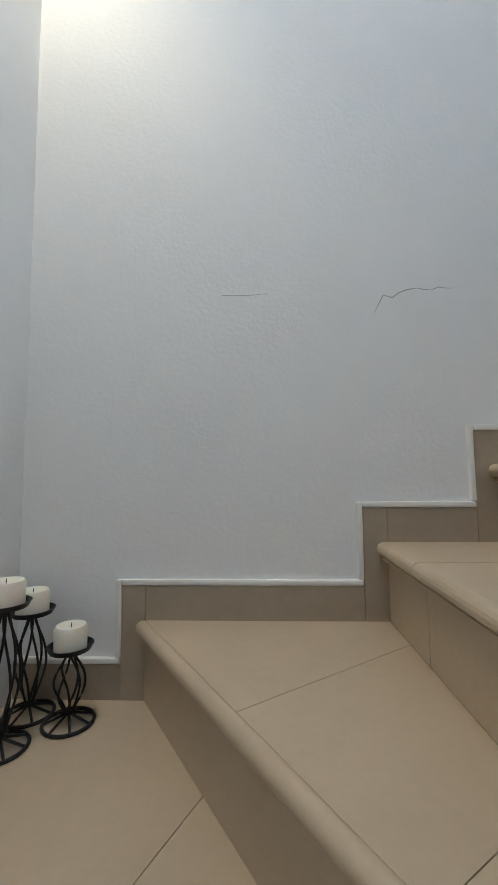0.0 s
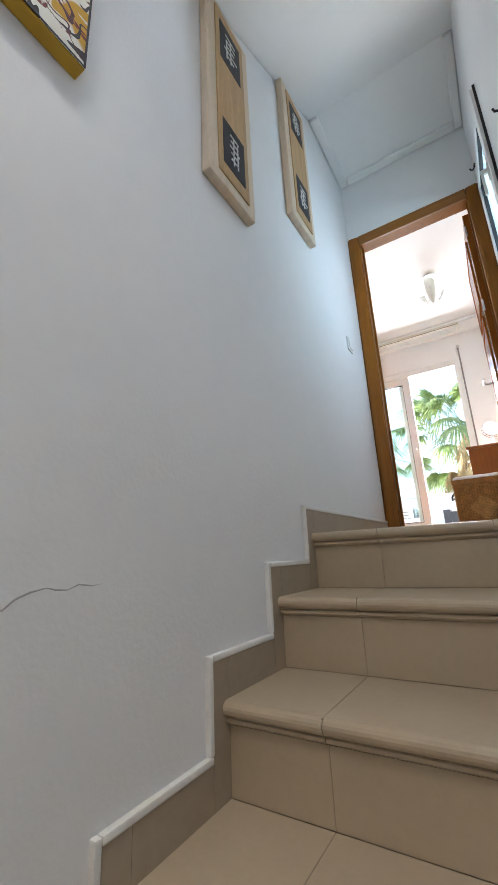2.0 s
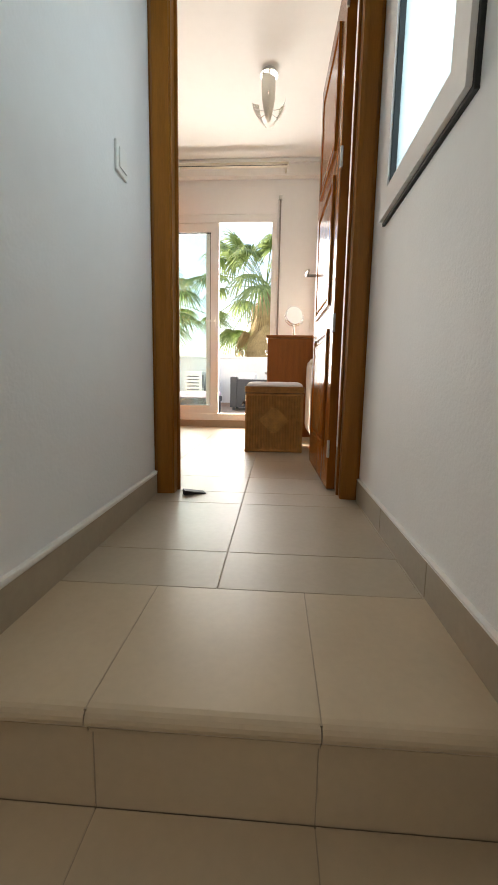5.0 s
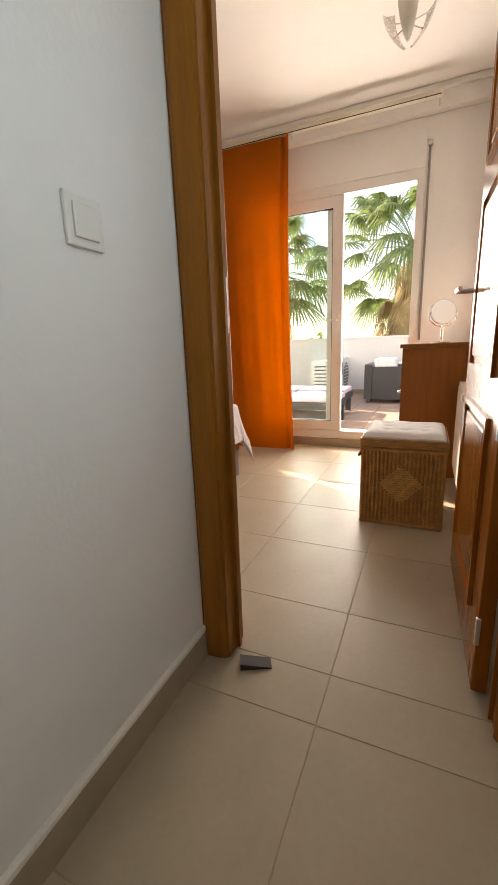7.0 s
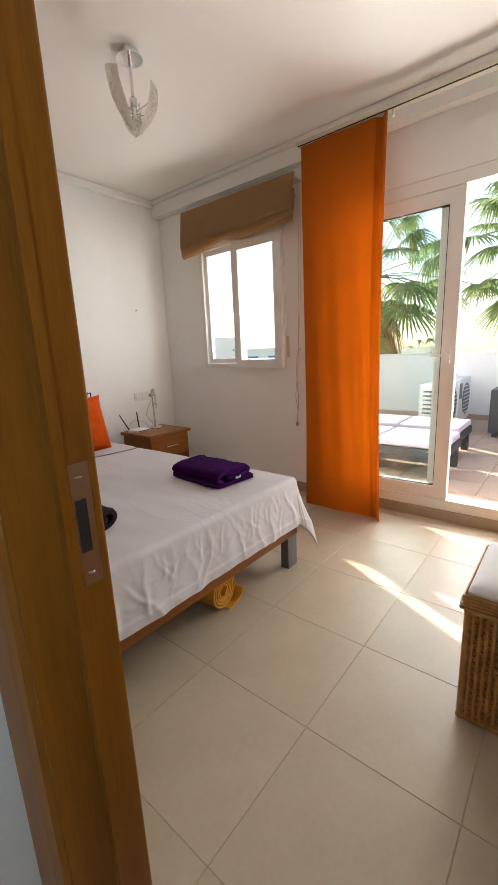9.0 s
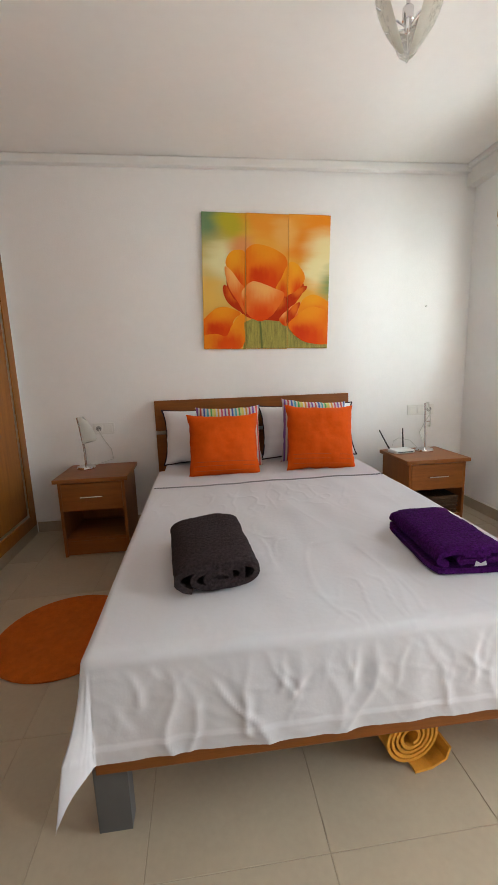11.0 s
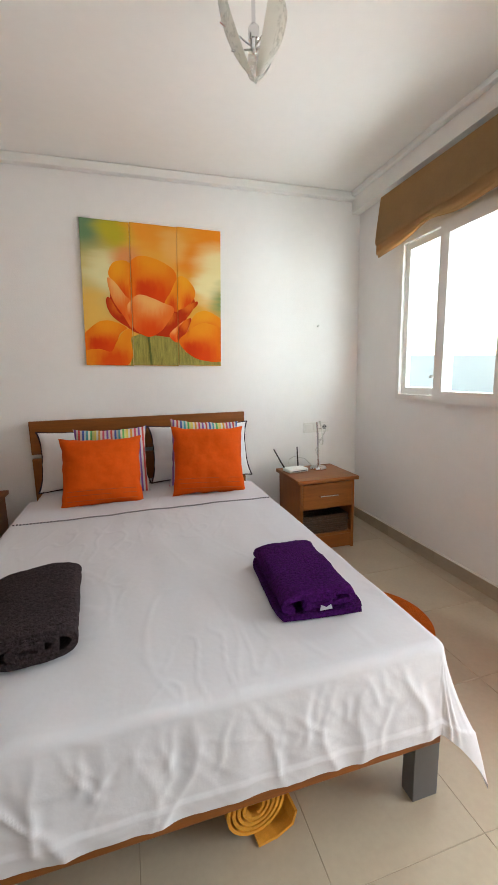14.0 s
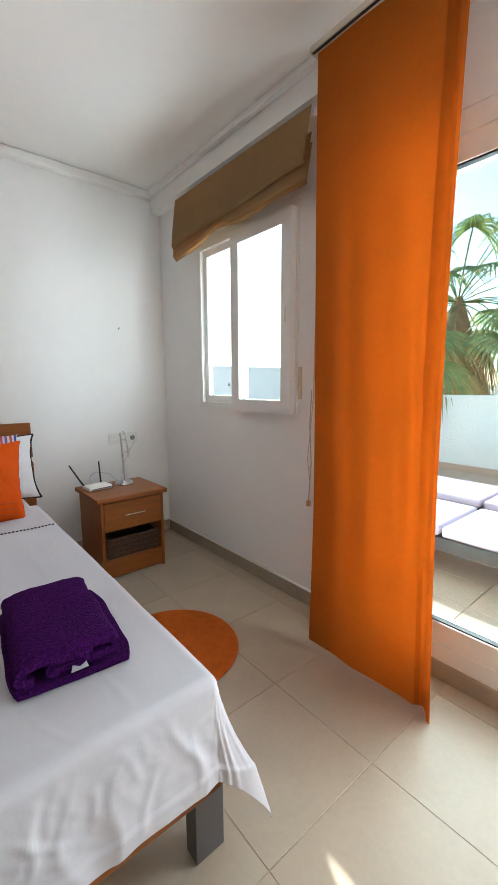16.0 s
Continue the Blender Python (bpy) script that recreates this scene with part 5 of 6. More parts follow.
def curve_closed(pts, sub=5):
    out = []
    n = len(pts)
    for i in range(n):
        p0, p1, p2, p3 = (pts[(i + k - 1) % n] for k in range(4))
        for j in range(sub):
            t = j / sub
            out.append(tuple(0.5 * (2 * p1[c] + (p2[c] - p0[c]) * t + (2 * p0[c] - 5 * p1[c] + 4 * p2[c] - p3[c]) * t * t + (3 * p1[c] - p0[c] - 3 * p2[c] + p3[c]) * t ** 3) for c in (0, 1)))
    return out


PETALS = []


def painted(name, material, outline, smooth=True):
    """One painted shape, in parts of the picture's width and height from the lower left."""
    PETALS.append((name, material, outline, smooth))


painted("grass", M_GRASSP, [(0.31, 0.0), (0.31, 0.20), (0.42, 0.24), (0.55, 0.23), (0.66, 0.21), (0.72, 0.10), (0.85, 0.04), (1.0, 0.03), (1.0, 0.0)], False)
painted("petal", P_RED, [(0.20, 0.60), (0.30, 0.66), (0.50, 0.62), (0.70, 0.58), (0.80, 0.47), (0.72, 0.33), (0.66, 0.22), (0.52, 0.22), (0.36, 0.235), (0.26, 0.32), (0.19, 0.44)])
painted("petal", P_LIGHT, [(0.60, 0.23), (0.68, 0.31), (0.76, 0.355), (0.80, 0.33), (0.74, 0.24), (0.66, 0.175)])
painted("petal", P_RED, [(0.155, 0.46), (0.18, 0.48), (0.24, 0.38), (0.29, 0.355), (0.327, 0.27), (0.217, 0.33), (0.17, 0.39)])
painted("petal", P_DEEP, [(0.285, 0.645), (0.34, 0.74), (0.41, 0.78), (0.53, 0.76), (0.64, 0.70), (0.66, 0.62), (0.60, 0.50), (0.57, 0.44), (0.49, 0.47), (0.395, 0.48), (0.34, 0.46), (0.29, 0.44)])
painted("petal", P_MID, [(0.18, 0.66), (0.22, 0.725), (0.30, 0.74), (0.335, 0.70), (0.32, 0.58), (0.335, 0.46), (0.29, 0.49), (0.24, 0.54), (0.19, 0.61)])
painted("petal", P_LIGHT, [(0.17, 0.61), (0.22, 0.59), (0.29, 0.50), (0.33, 0.45), (0.335, 0.27), (0.27, 0.36), (0.20, 0.47)])
painted("petal", P_MID, [(0.67, 0.645), (0.73, 0.645), (0.79, 0.58), (0.80, 0.527), (0.77, 0.474), (0.66, 0.40), (0.57, 0.45), (0.615, 0.54)])
painted("petal", P_RED, [(0.81, 0.48), (0.815, 0.454), (0.753, 0.394), (0.657, 0.32), (0.51, 0.23), (0.60, 0.36), (0.725, 0.434)])
painted("petal", P_LIGHT, [(0.30, 0.43), (0.34, 0.48), (0.395, 0.51), (0.49, 0.487), (0.56, 0.46), (0.63, 0.434), (0.636, 0.394), (0.588, 0.315), (0.533, 0.25), (0.45, 0.21), (0.37, 0.242), (0.334, 0.288), (0.302, 0.368)])
painted("stem", mat("painted_stem", (0.12, 0.14, 0.02), 0.6), [(0.44, 0.21), (0.455, 0.21), (0.47, 0.0), (0.455, 0.0)], False)
painted("petal", P_DEEP, [(-0.02, 0.19), (0.08, 0.295), (0.16, 0.32), (0.245, 0.30), (0.293, 0.27), (0.238, 0.222), (0.203, 0.10), (0.107, 0.09), (-0.02, 0.08)])
painted("petal", P_MID, [(-0.02, 0.09), (0.093, 0.116), (0.176, 0.10), (0.217, 0.17), (0.272, 0.25), (0.324, 0.262), (0.32, 0.18), (0.324, 0.06), (0.25, -0.01), (-0.02, -0.01)])
painted("petal", P_RED, [(0.657, 0.25), (0.71, 0.33), (0.766, 0.354), (0.753, 0.30), (0.71, 0.22), (0.67, 0.18)])
painted("petal", P_MID, [(0.753, 0.29), (0.794, 0.38), (0.876, 0.414), (0.966, 0.38), (1.02, 0.33), (1.02, 0.25), (0.876, 0.27), (0.767, 0.22)])
painted("petal", P_DEEP, [(0.67, 0.18), (0.74, 0.25), (0.82, 0.31), (0.90, 0.32), (1.02, 0.26), (1.02, 0.05), (0.85, 0.04), (0.74, 0.09)])
for i, (u0, u1, dz) in enumerate(((0.0, 0.333, 0.0), (0.333, 0.667, 0.004), (0.667, 1.0, 0.009))):
    cv = new("poppy_canvas")
    cv.matrix_world = pose(3.585, BN, 1.338 + dz, 0, 1.75, 0)
    tagged(cv, "one canvas of a three-part orange poppy painting", "painting", "canvases of the poppy painting")
    part("canvas", block(u0 * PW + 0.001, u1 * PW - 0.001, -0.022, -0.001, 0, PH, 0.002), M_POPPYBACK, cv)
    for k, (nm, material, outline, smooth) in enumerate(PETALS):
        pts = curve_closed(outline) if smooth else outline
        pts = clip(clip(pts, 1, 0, u1 - 0.002), -1, 0, -u0 - 0.002)
        pts = clip(clip(pts, 0, 1, 0.998), 0, -1, -0.002)
        if len(pts) > 2:
            y = -0.0222 - 0.0003 * k
            part("painted_" + nm, prism([(p[0] * PW, p[1] * PH) for p in pts], "y", y - 0.0003, y), material, cv)

# ---- ceiling lamps ----
def ceiling_lamp(x, y, turn):
    c = thing("ceiling_lamp", "chrome ceiling lamp with three curved frosted glass leaves", "ceiling lamp", "ceiling lamps", (x, y, CEIL), turn)
    part("canopy", lathe([(0.002, -0.03), (0.062, -0.03), (0.062, -0.026), (0.05, -0.025), (0.05, -0.0005), (0.002, -0.0005)], 36), M_CHROME, c, smooth=True)
    part("rod", tube([(0, 0, -0.03), (0, 0, -0.20)], 0.007, 12), M_CHROME, c, smooth=True)
    part("hub", lathe([(0.002, -0.275), (0.008, -0.272), (0.013, -0.262), (0.015, -0.235), (0.019, -0.232), (0.019, -0.195), (0.015, -0.19), (0.002, -0.19)], 20), M_CHROME, c, smooth=True)
    for k in range(3):
        a = k * math.tau / 3
        bm = bmesh.new()
        grid = []
        for j in range(15):
            v = j / 14
            r = 0.026 + 0.098 * math.sin(v * math.pi / 2) ** 0.9
            z = -0.350 + (0.185 if k else 0.24) * v + (0 if k else 0.012)
            half = 0.005 + 0.042 * math.sin(min(1, v * 1.5) * math.pi / 2) ** 0.7
            row = [bm.verts.new(((r - 0.022 * (1 - math.cos(u * 1.2))), half * u, z - 0.016 * v * v * u)) for u in [-1 + 2 * i / 8 for i in range(9)]]
            grid.append(row)
        for p, q in zip(grid, grid[1:]):
            for i in range(8):
                bm.faces.new((p[i], p[i + 1], q[i + 1], q[i]))
        bmesh.ops.solidify(bm, geom=bm.faces[:], thickness=0.004)
        bmesh.ops.rotate(bm, verts=bm.verts[:], cent=(0, 0, 0), matrix=Matrix.Rotation(a, 3, "Z"))
        part("glass_leaf", bm, M_LEAFGLASS, c, "frosted glass leaf", smooth=True)
        for h, rr, zz in ((-0.25, 0.118, -0.20), (-0.262, 0.082, -0.278)):
            part("arm", tube([(0.012 * math.cos(a), 0.012 * math.sin(a), h), (rr * math.cos(a), rr * math.sin(a), zz)], 0.003, 8), M_CHROME, c)
    return c


M_LEAFGLASS = mat("lamp_frosted_glass", (0.74, 0.72, 0.64), 0.3, var=0.03, Transmission_Weight=0.55)
ceiling_lamp(4.525, 1.184, 180)
ceiling_lamp(4.352, 2.93, 180)

# ---- wardrobe ----
wd = tagged(new("wardrobe_front"), "built-in wardrobe with oak-coloured sliding doors", "wardrobe", "", "structure")
part("frame", ring_x(2.3, 4.375, 0.084, 2.56, 0.085, BW + 0.0005, BW + 0.022), M_DOORWOOD, wd)
part("track", ring_x(2.386, 4.289, 0.17, 2.474, 0.018, BW + 0.0006, BW + 0.014), M_STEEL, wd, "grey metal track")
for y0, y1 in ((2.405, 3.335), (3.337, 4.27)):
    part("sliding_door", block(BW + 0.0007, BW + 0.010, y0, y1, 0.189, 2.455, 0.002), M_DOORWOOD, wd)

# ---- rugs, mat, basket ----
M_RUG = mat("orange_rug_pile", (0.55, 0.12, 0.015), 0.95, var=0.15, scale=30, bump=0.8, bscale=200, spec=0.1)
for x, y in ((2.87, 3.10), (4.935, 3.02)):
    rug = thing("round_rug", "small round burnt-orange rug beside the bed", "rug", "round rugs", (x, y, 0.0003))
    part("rug_disc", lathe([(0.002, 0), (0.30, 0), (0.307, 0.004), (0.304, 0.009), (0.295, 0.011), (0.002, 0.011)], 64), M_RUG, rug, smooth=True)
    part("edge", tube([(0.304 * math.cos(a), 0.304 * math.sin(a), 0.005) for a in [k * math.tau / 64 for k in range(65)]], 0.005, 6, False), M_RUG, rug, smooth=True)
M_YELLOW = mat("yellow_foam", (0.62, 0.27, 0.02), 0.7, var=0.12, scale=40, bump=0.4, bscale=120)
ym = tagged(new("exercise_mat"), "rolled yellow foam mat under the bed", "mat")
ym.matrix_world = pose(4.075, 2.58, 0.0, 0, 0, 6)
bm = bmesh.new()
prev = None
for k in range(101):
    s = k / 100
    a = s * 4.6 * math.tau - 1.3
    r = 0.022 + 0.068 * s
    x, z = r * math.cos(a), 0.093 + r * math.sin(a)
    if s > 0.93:
        x, z = x + (s - 0.93) * 0.25, z
    nx_, nz_ = math.cos(a) * 0.0045, math.sin(a) * 0.0045
    ring = [bm.verts.new((x + nx_, -0.30, z + nz_)), bm.verts.new((x - nx_, -0.30, z - nz_)), bm.verts.new((x - nx_, 0.30, z - nz_)), bm.verts.new((x + nx_, 0.30, z + nz_))]
    if prev:
        for i in range(4):
            bm.faces.new((prev[i], prev[(i + 1) % 4], ring[(i + 1) % 4], ring[i]))
    prev = ring
part("roll", bm, M_YELLOW, ym, smooth=True)
part("loose_end", prism([(-0.005, 0.001), (0.05, 0.001), (0.10, 0.02), (0.112, 0.06), (0.105, 0.06), (0.094, 0.026), (0.048, 0.009), (-0.005, 0.009)], "y", -0.33, 0.30), M_YELLOW, ym)

M_WICKER = mat("honey_wicker", (0.42, 0.21, 0.06), 0.5, var=0.35, scale=25, bump=0.4, bscale=120)
M_WICKERLIGHT = mat("pale_wicker", (0.54, 0.31, 0.10), 0.5, var=0.3, scale=25, bump=0.4, bscale=120)
M_WICKERMID = mat("brown_wicker", (0.20, 0.088, 0.022), 0.6, var=0.35, scale=40)
lb = thing("laundry_basket", "square honey-coloured wicker laundry basket with a white cushion", "basket", "", (4.135, 0.905, 0))
W, D, H = 0.37, 0.36, 0.40
part("liner", block(0.006, D - 0.006, 0.006, W - 0.006, 0.004, H), M_WICKERMID, lb)
# stakes all round and woven strands bowing in and out between them
rows = 34
for face in range(4):
    length = W if face % 2 == 0 else D
    weave = bmesh.new()
    for j in range(rows):
        z = 0.012 + j * (H - 0.018) / rows
        n = int(length / 0.012)
        diamond = abs(z - 0.22) / 0.085
        pts = []
        for i in range(n + 1):
            u = i / n * length
            amp = 0.0032 * (1 if (i + j) % 2 else -1)
            if face == 0 and diamond + abs(u - length / 2) / 0.115 < 1:
                amp = 0.0052 * (1 if ((i // 2 + j // 2) % 2) else -1)
            off = -0.003 + amp
            pts.append({0: (-off * -1, length - u, z), 1: (u, -off * -1, z), 2: (D + -off, u, z), 3: (length - u, W + -off, z)}[face])
        pts = [Vector(p) for p in pts]
        prev = None
        for p in pts:
            o = {0: Vector((-1, 0, 0)), 1: Vector((0, -1, 0)), 2: Vector((1, 0, 0)), 3: Vector((0, 1, 0))}[face] * 0.003
            ring = [weave.verts.new(p + o + Vector((0, 0, -0.0028))), weave.verts.new(p + o * 1.6), weave.verts.new(p + o + Vector((0, 0, 0.0048))), weave.verts.new(p - o)]
            if prev:
                for i in range(3):
                    weave.faces.new((prev[i], prev[i + 1], ring[i + 1], ring[i]))
            prev = ring
    part("woven_side", weave, M_WICKER, lb)["kind"] = "stuff"
diam = bmesh.new()
for j in range(-7, 8):
    for i in range(-9, 10):
        if abs(j) / 8 + abs(i) / 10 < 1 and (i + j) % 2 == 0:
            y, z = W / 2 + i * 0.0115, 0.22 + j * 0.0115
            cuboid(diam, -0.0125, -0.006, y - 0.0105, y + 0.0105, z - 0.0045, z + 0.0045)
part("diamond_weave", diam, M_WICKERLIGHT, lb, "paler woven diamond")["kind"] = "stuff"
for k in range(1, 20):
    u = k / 20
    for x, y in ((-0.006, W * u), (D + 0.006, W * u), (D * u, -0.006), (D * u, W + 0.006)):
        if x < 0 and 4 < k < 16:       # the diamond breaks the ribs on this side
            gap = 0.085 * (1 - abs(k - 10) / 6.5)
            part("rib", tube([(x, y, 0.012), (x, y, 0.22 - gap)], 0.0062, 6), M_WICKER, lb, smooth=True)
            part("rib", tube([(x, y, 0.22 + gap), (x, y, H - 0.01)], 0.0062, 6), M_WICKER, lb, smooth=True)
        else:
            part("rib", tube([(x, y, 0.012), (x, y, H - 0.01)], 0.0062, 6), M_WICKER, lb, smooth=True)
for x, y in ((0, 0), (D, 0), (0, W), (D, W)):
    part("corner_post", tube([(x, y, 0.0), (x, y, H)], 0.011, 10), M_WICKER, lb, smooth=True)
for z in (0.012, H - 0.008):
    part("rim", tube([(-0.005, -0.005, z), (D + 0.005, -0.005, z), (D + 0.005, W + 0.005, z), (-0.005, W + 0.005, z), (-0.005, -0.005, z)], 0.010, 8, False), M_WICKER, lb, smooth=True)
lid = part("lid", block(-0.008, D + 0.008, -0.008, W + 0.008, H + 0.004, H + 0.045, 0.008, 2), M_WICKER, lb)
for k in range(4):
    z = H + 0.010 + k * 0.0105
    part("lid_strand", tube([(-0.012, -0.012, z), (D + 0.012, -0.012, z), (D + 0.012, W + 0.012, z), (-0.012, W + 0.012, z), (-0.012, -0.012, z)], 0.0052, 6, False), M_WICKER, lid)
part("rope_handle", tube([(0.08, W + 0.008, 0.36), (0.10, W + 0.035, 0.33), (0.18, W + 0.045, 0.31), (0.26, W + 0.035, 0.33), (0.28, W + 0.008, 0.36)], 0.008, 8), M_WICKERDARK, lb, "dark rope handle", smooth=True)
cu = thing("seat_cushion", "flat white buttoned cushion on the laundry basket", "cushion", "", (4.135 + D / 2, 0.905 + W / 2, H + 0.0455))
bm = bmesh.new()
grid = []
BTN = [(-0.09, -0.09), (0.0, -0.09), (0.09, -0.09), (-0.09, 0.09), (0.0, 0.09), (0.09, 0.09), (-0.09, 0), (0.09, 0)]
for j in range(31):
    row = []
    for i in range(31):
        u, v = i / 30 * 2 - 1, j / 30 * 2 - 1
        x, y = u * 0.185, v * 0.19
        edge = max(0, 1 - max(abs(u), abs(v)) ** 8) ** 0.5
        dip = sum(0.014 * math.exp(-((x - p) ** 2 + (y - q) ** 2) / 0.0004) for p, q in BTN)
        row.append(bm.verts.new((x, y, 0.008 + 0.026 * edge - 0.7 * dip + 0.003 * noise.noise(Vector((x * 12, y * 12, 2))))))
    grid.append(row)
for a, b in zip(grid, grid[1:]):
    for i in range(30):
        bm.faces.new((a[i], a[i + 1], b[i + 1], b[i]))
cuboid(bm, -0.184, 0.184, -0.189, 0.189, 0.0, 0.0085)
part("cover", bm, M_PILLOW, cu, smooth=True)
for p, q in BTN:
    part("button", lathe([(0.001, 0.021), (0.006, 0.021), (0.006, 0.025), (0.001, 0.027)], 10, (p, q, 0)), M_PILLOW, cu)

# ---- radiator, dresser, mirror ----
rd = thing("radiator", "white panel radiator with a thermostat knob", "radiator", "", (4.42, BS, 0))
part("front_panel", block(0, 0.55, 0.12, 0.135, 0.09, 0.655, 0.006), M_WHITE, rd)
part("back_panel", block(0, 0.55, 0.05, 0.065, 0.09, 0.655, 0.006), M_WHITE, rd)
for i in range(16):
    part("rib", block(0.015 + i * 0.033, 0.030 + i * 0.033, 0.1355, 0.142, 0.12, 0.63, 0.003, 1), M_WHITE, rd)
part("end_cap", block(-0.006, 0.0, 0.045, 0.140, 0.09, 0.655), M_WHITE, rd)
part("top_grille", block(0.0, 0.55, 0.0655, 0.1195, 0.645, 0.652), M_PLASTIC, rd)
part("valve", tube([(-0.003, 0.09, 0.60), (-0.045, 0.09, 0.60), (-0.05, 0.09, 0.62)], 0.010, 10), M_CHROME, rd, smooth=True)
bm = lathe([(0.002, 0), (0.020, 0), (0.023, 0.01), (0.023, 0.05), (0.018, 0.06), (0.002, 0.06)], 18)
bmesh.ops.rotate(bm, verts=bm.verts[:], cent=(0, 0, 0), matrix=Matrix.Rotation(radians(-90), 3, "X"))
bmesh.ops.translate(bm, verts=bm.verts[:], vec=(-0.05, 0.10, 0.625))
part("thermostat_knob", bm, mat("ivory_plastic", (0.70, 0.62, 0.48), 0.4), rd, "ivory thermostat knob", smooth=True)
for z in (0.2, 0.55):
    part("wall_bracket", block(0.1, 0.13, 0.0, 0.0495, z, z + 0.04), M_WHITE, rd)
    part("wall_bracket", block(0.42, 0.45, 0.0, 0.0495, z, z + 0.04), M_WHITE, rd)
part("pipe", tube([(-0.05, 0.09, 0.59), (-0.05, 0.09, 0.002)], 0.008, 10), M_WHITE, rd, smooth=True)

dr = thing("dresser", "cherry veneer chest of drawers", "chest of drawers", "", (5.02, BS + 0.012, 0))
part("side_panel", block(0, 0.02, 0, 0.47, 0.0, 0.865, 0.002, 1), M_FURNV, dr)
part("side_panel", block(0.60, 0.62, 0, 0.47, 0.0, 0.865, 0.002, 1), M_FURNV, dr)
part("back_panel", block(0.021, 0.599, 0, 0.012, 0.03, 0.864), M_FURNV, dr)
part("dresser_top", block(-0.012, 0.632, 0, 0.487, 0.8655, 0.892, 0.005, 2), M_FURN, dr)
part("plinth", block(0.021, 0.599, 0.43, 0.455, 0.0, 0.07), M_FURN, dr)
for i in range(4):
    z = 0.075 + i * 0.197
    d = part("drawer", block(0.022, 0.598, 0.452, 0.472, z, z + 0.192, 0.003, 1), M_FURN, dr)
    for x in (0.12, 0.50):
        part("handle", tube([(x - 0.04, 0.472, z + 0.10), (x - 0.04, 0.492, z + 0.10), (x + 0.04, 0.492, z + 0.10), (x + 0.04, 0.472, z + 0.10)], 0.005, 8), M_CHROME, d)
mr = thing("table_mirror", "round chrome table mirror on a stand", "mirror", "", (5.24, 0.93, 0.892), 16)
part("base", lathe([(0.002, 0), (0.055, 0), (0.057, 0.005), (0.04, 0.012), (0.008, 0.02), (0.002, 0.02)], 28), M_CHROME, mr, smooth=True)
part("stem", lathe([(0.005, 0.018), (0.010, 0.03), (0.007, 0.05), (0.012, 0.07), (0.008, 0.09), (0.006, 0.12)], 16), M_CHROME, mr, smooth=True)
bm = lathe([(0.002, -0.006), (0.082, -0.006), (0.086, 0.0), (0.082, 0.006), (0.078, 0.0045), (0.002, 0.0045)], 40)
bmesh.ops.rotate(bm, verts=bm.verts[:], cent=(0, 0, 0), matrix=Matrix.Rotation(radians(-82), 3, "Y"))
bmesh.ops.translate(bm, verts=bm.verts[:], vec=(0, 0, 0.205))
part("mirror_rim", bm, M_CHROME, mr, smooth=True)
bm = lathe([(0.001, 0.0050), (0.077, 0.0050), (0.077, 0.0058), (0.001, 0.0058)], 40)
bmesh.ops.rotate(bm, verts=bm.verts[:], cent=(0, 0, 0), matrix=Matrix.Rotation(radians(-82), 3, "Y"))
bmesh.ops.translate(bm, verts=bm.verts[:], vec=(0, 0, 0.205))
part("mirror_glass", bm, mat("mirror_silver", (0.9, 0.9, 0.9), 0.02, 1.0, var=0.0), mr)
part("yoke", tube([(0, -0.090, 0.205), (0, -0.085, 0.15), (0, -0.04, 0.115), (0, 0, 0.11), (0, 0.04, 0.115), (0, 0.085, 0.15), (0, 0.090, 0.205)], 0.004, 8), M_CHROME, mr, smooth=True)

# ---- terrace ----
M_TERR = mat("terracotta_terrace", (0.50, 0.35, 0.26), 0.6, var=0.1, scale=5)
M_RENDER = mat("white_render", (0.82, 0.81, 0.78), 0.8, var=0.03, scale=2, bump=0.2, bscale=80)
M_RATTAN = mat("anthracite_rattan", (0.035, 0.038, 0.042), 0.5, var=0.3, scale=60, bump=0.7, bscale=120)
M_MAUVE = mat("mauve_cushion", (0.55, 0.45, 0.55), 0.9, var=0.06, bump=0.1, bscale=20)
structure("terrace_floor", block(BE + 0.1305, 10.2, -3.0, 7.0, -0.2, -0.006), M_GROUT, "terracotta tiled terrace floor", "terrace")
structure("parapet_front", block(9.9, 10.1, -3.0, 7.0, -0.006, 1.0), M_RENDER, "white rendered terrace parapet", "wall")
structure("parapet_coping", block(9.87, 10.13, -3.0, 7.0, 1.0, 1.04, 0.006), M_RENDER, "white coping of the parapet", "wall")
structure("parapet_skirting", block(9.885, 9.9, -3.0, 6.79, -0.006, 0.08), M_TERR, "terracotta skirting tiles", "baseboard")
structure("parapet_side", block(BE + 0.1305, 9.899, 6.8, 7.0, -0.006, 1.5), M_RENDER, "white rendered terrace side wall", "wall")
structure("house_wall_outside", blocks((BE + 0.1305, BE + 0.15, 4.6, 6.8, -0.006, 3.2), (BE + 0.131, BE + 0.15, -3.0, 0.5, -0.006, 3.2)), M_RENDER, "white rendered outer house wall", "wall")
structure("ground", block(10.2, 900, -700, 700, -3.6, -3.4), mat("dry_ground", (0.30, 0.27, 0.20), 0.9, var=0.2, scale=0.2), "pale dry ground reaching the horizon", "ground")


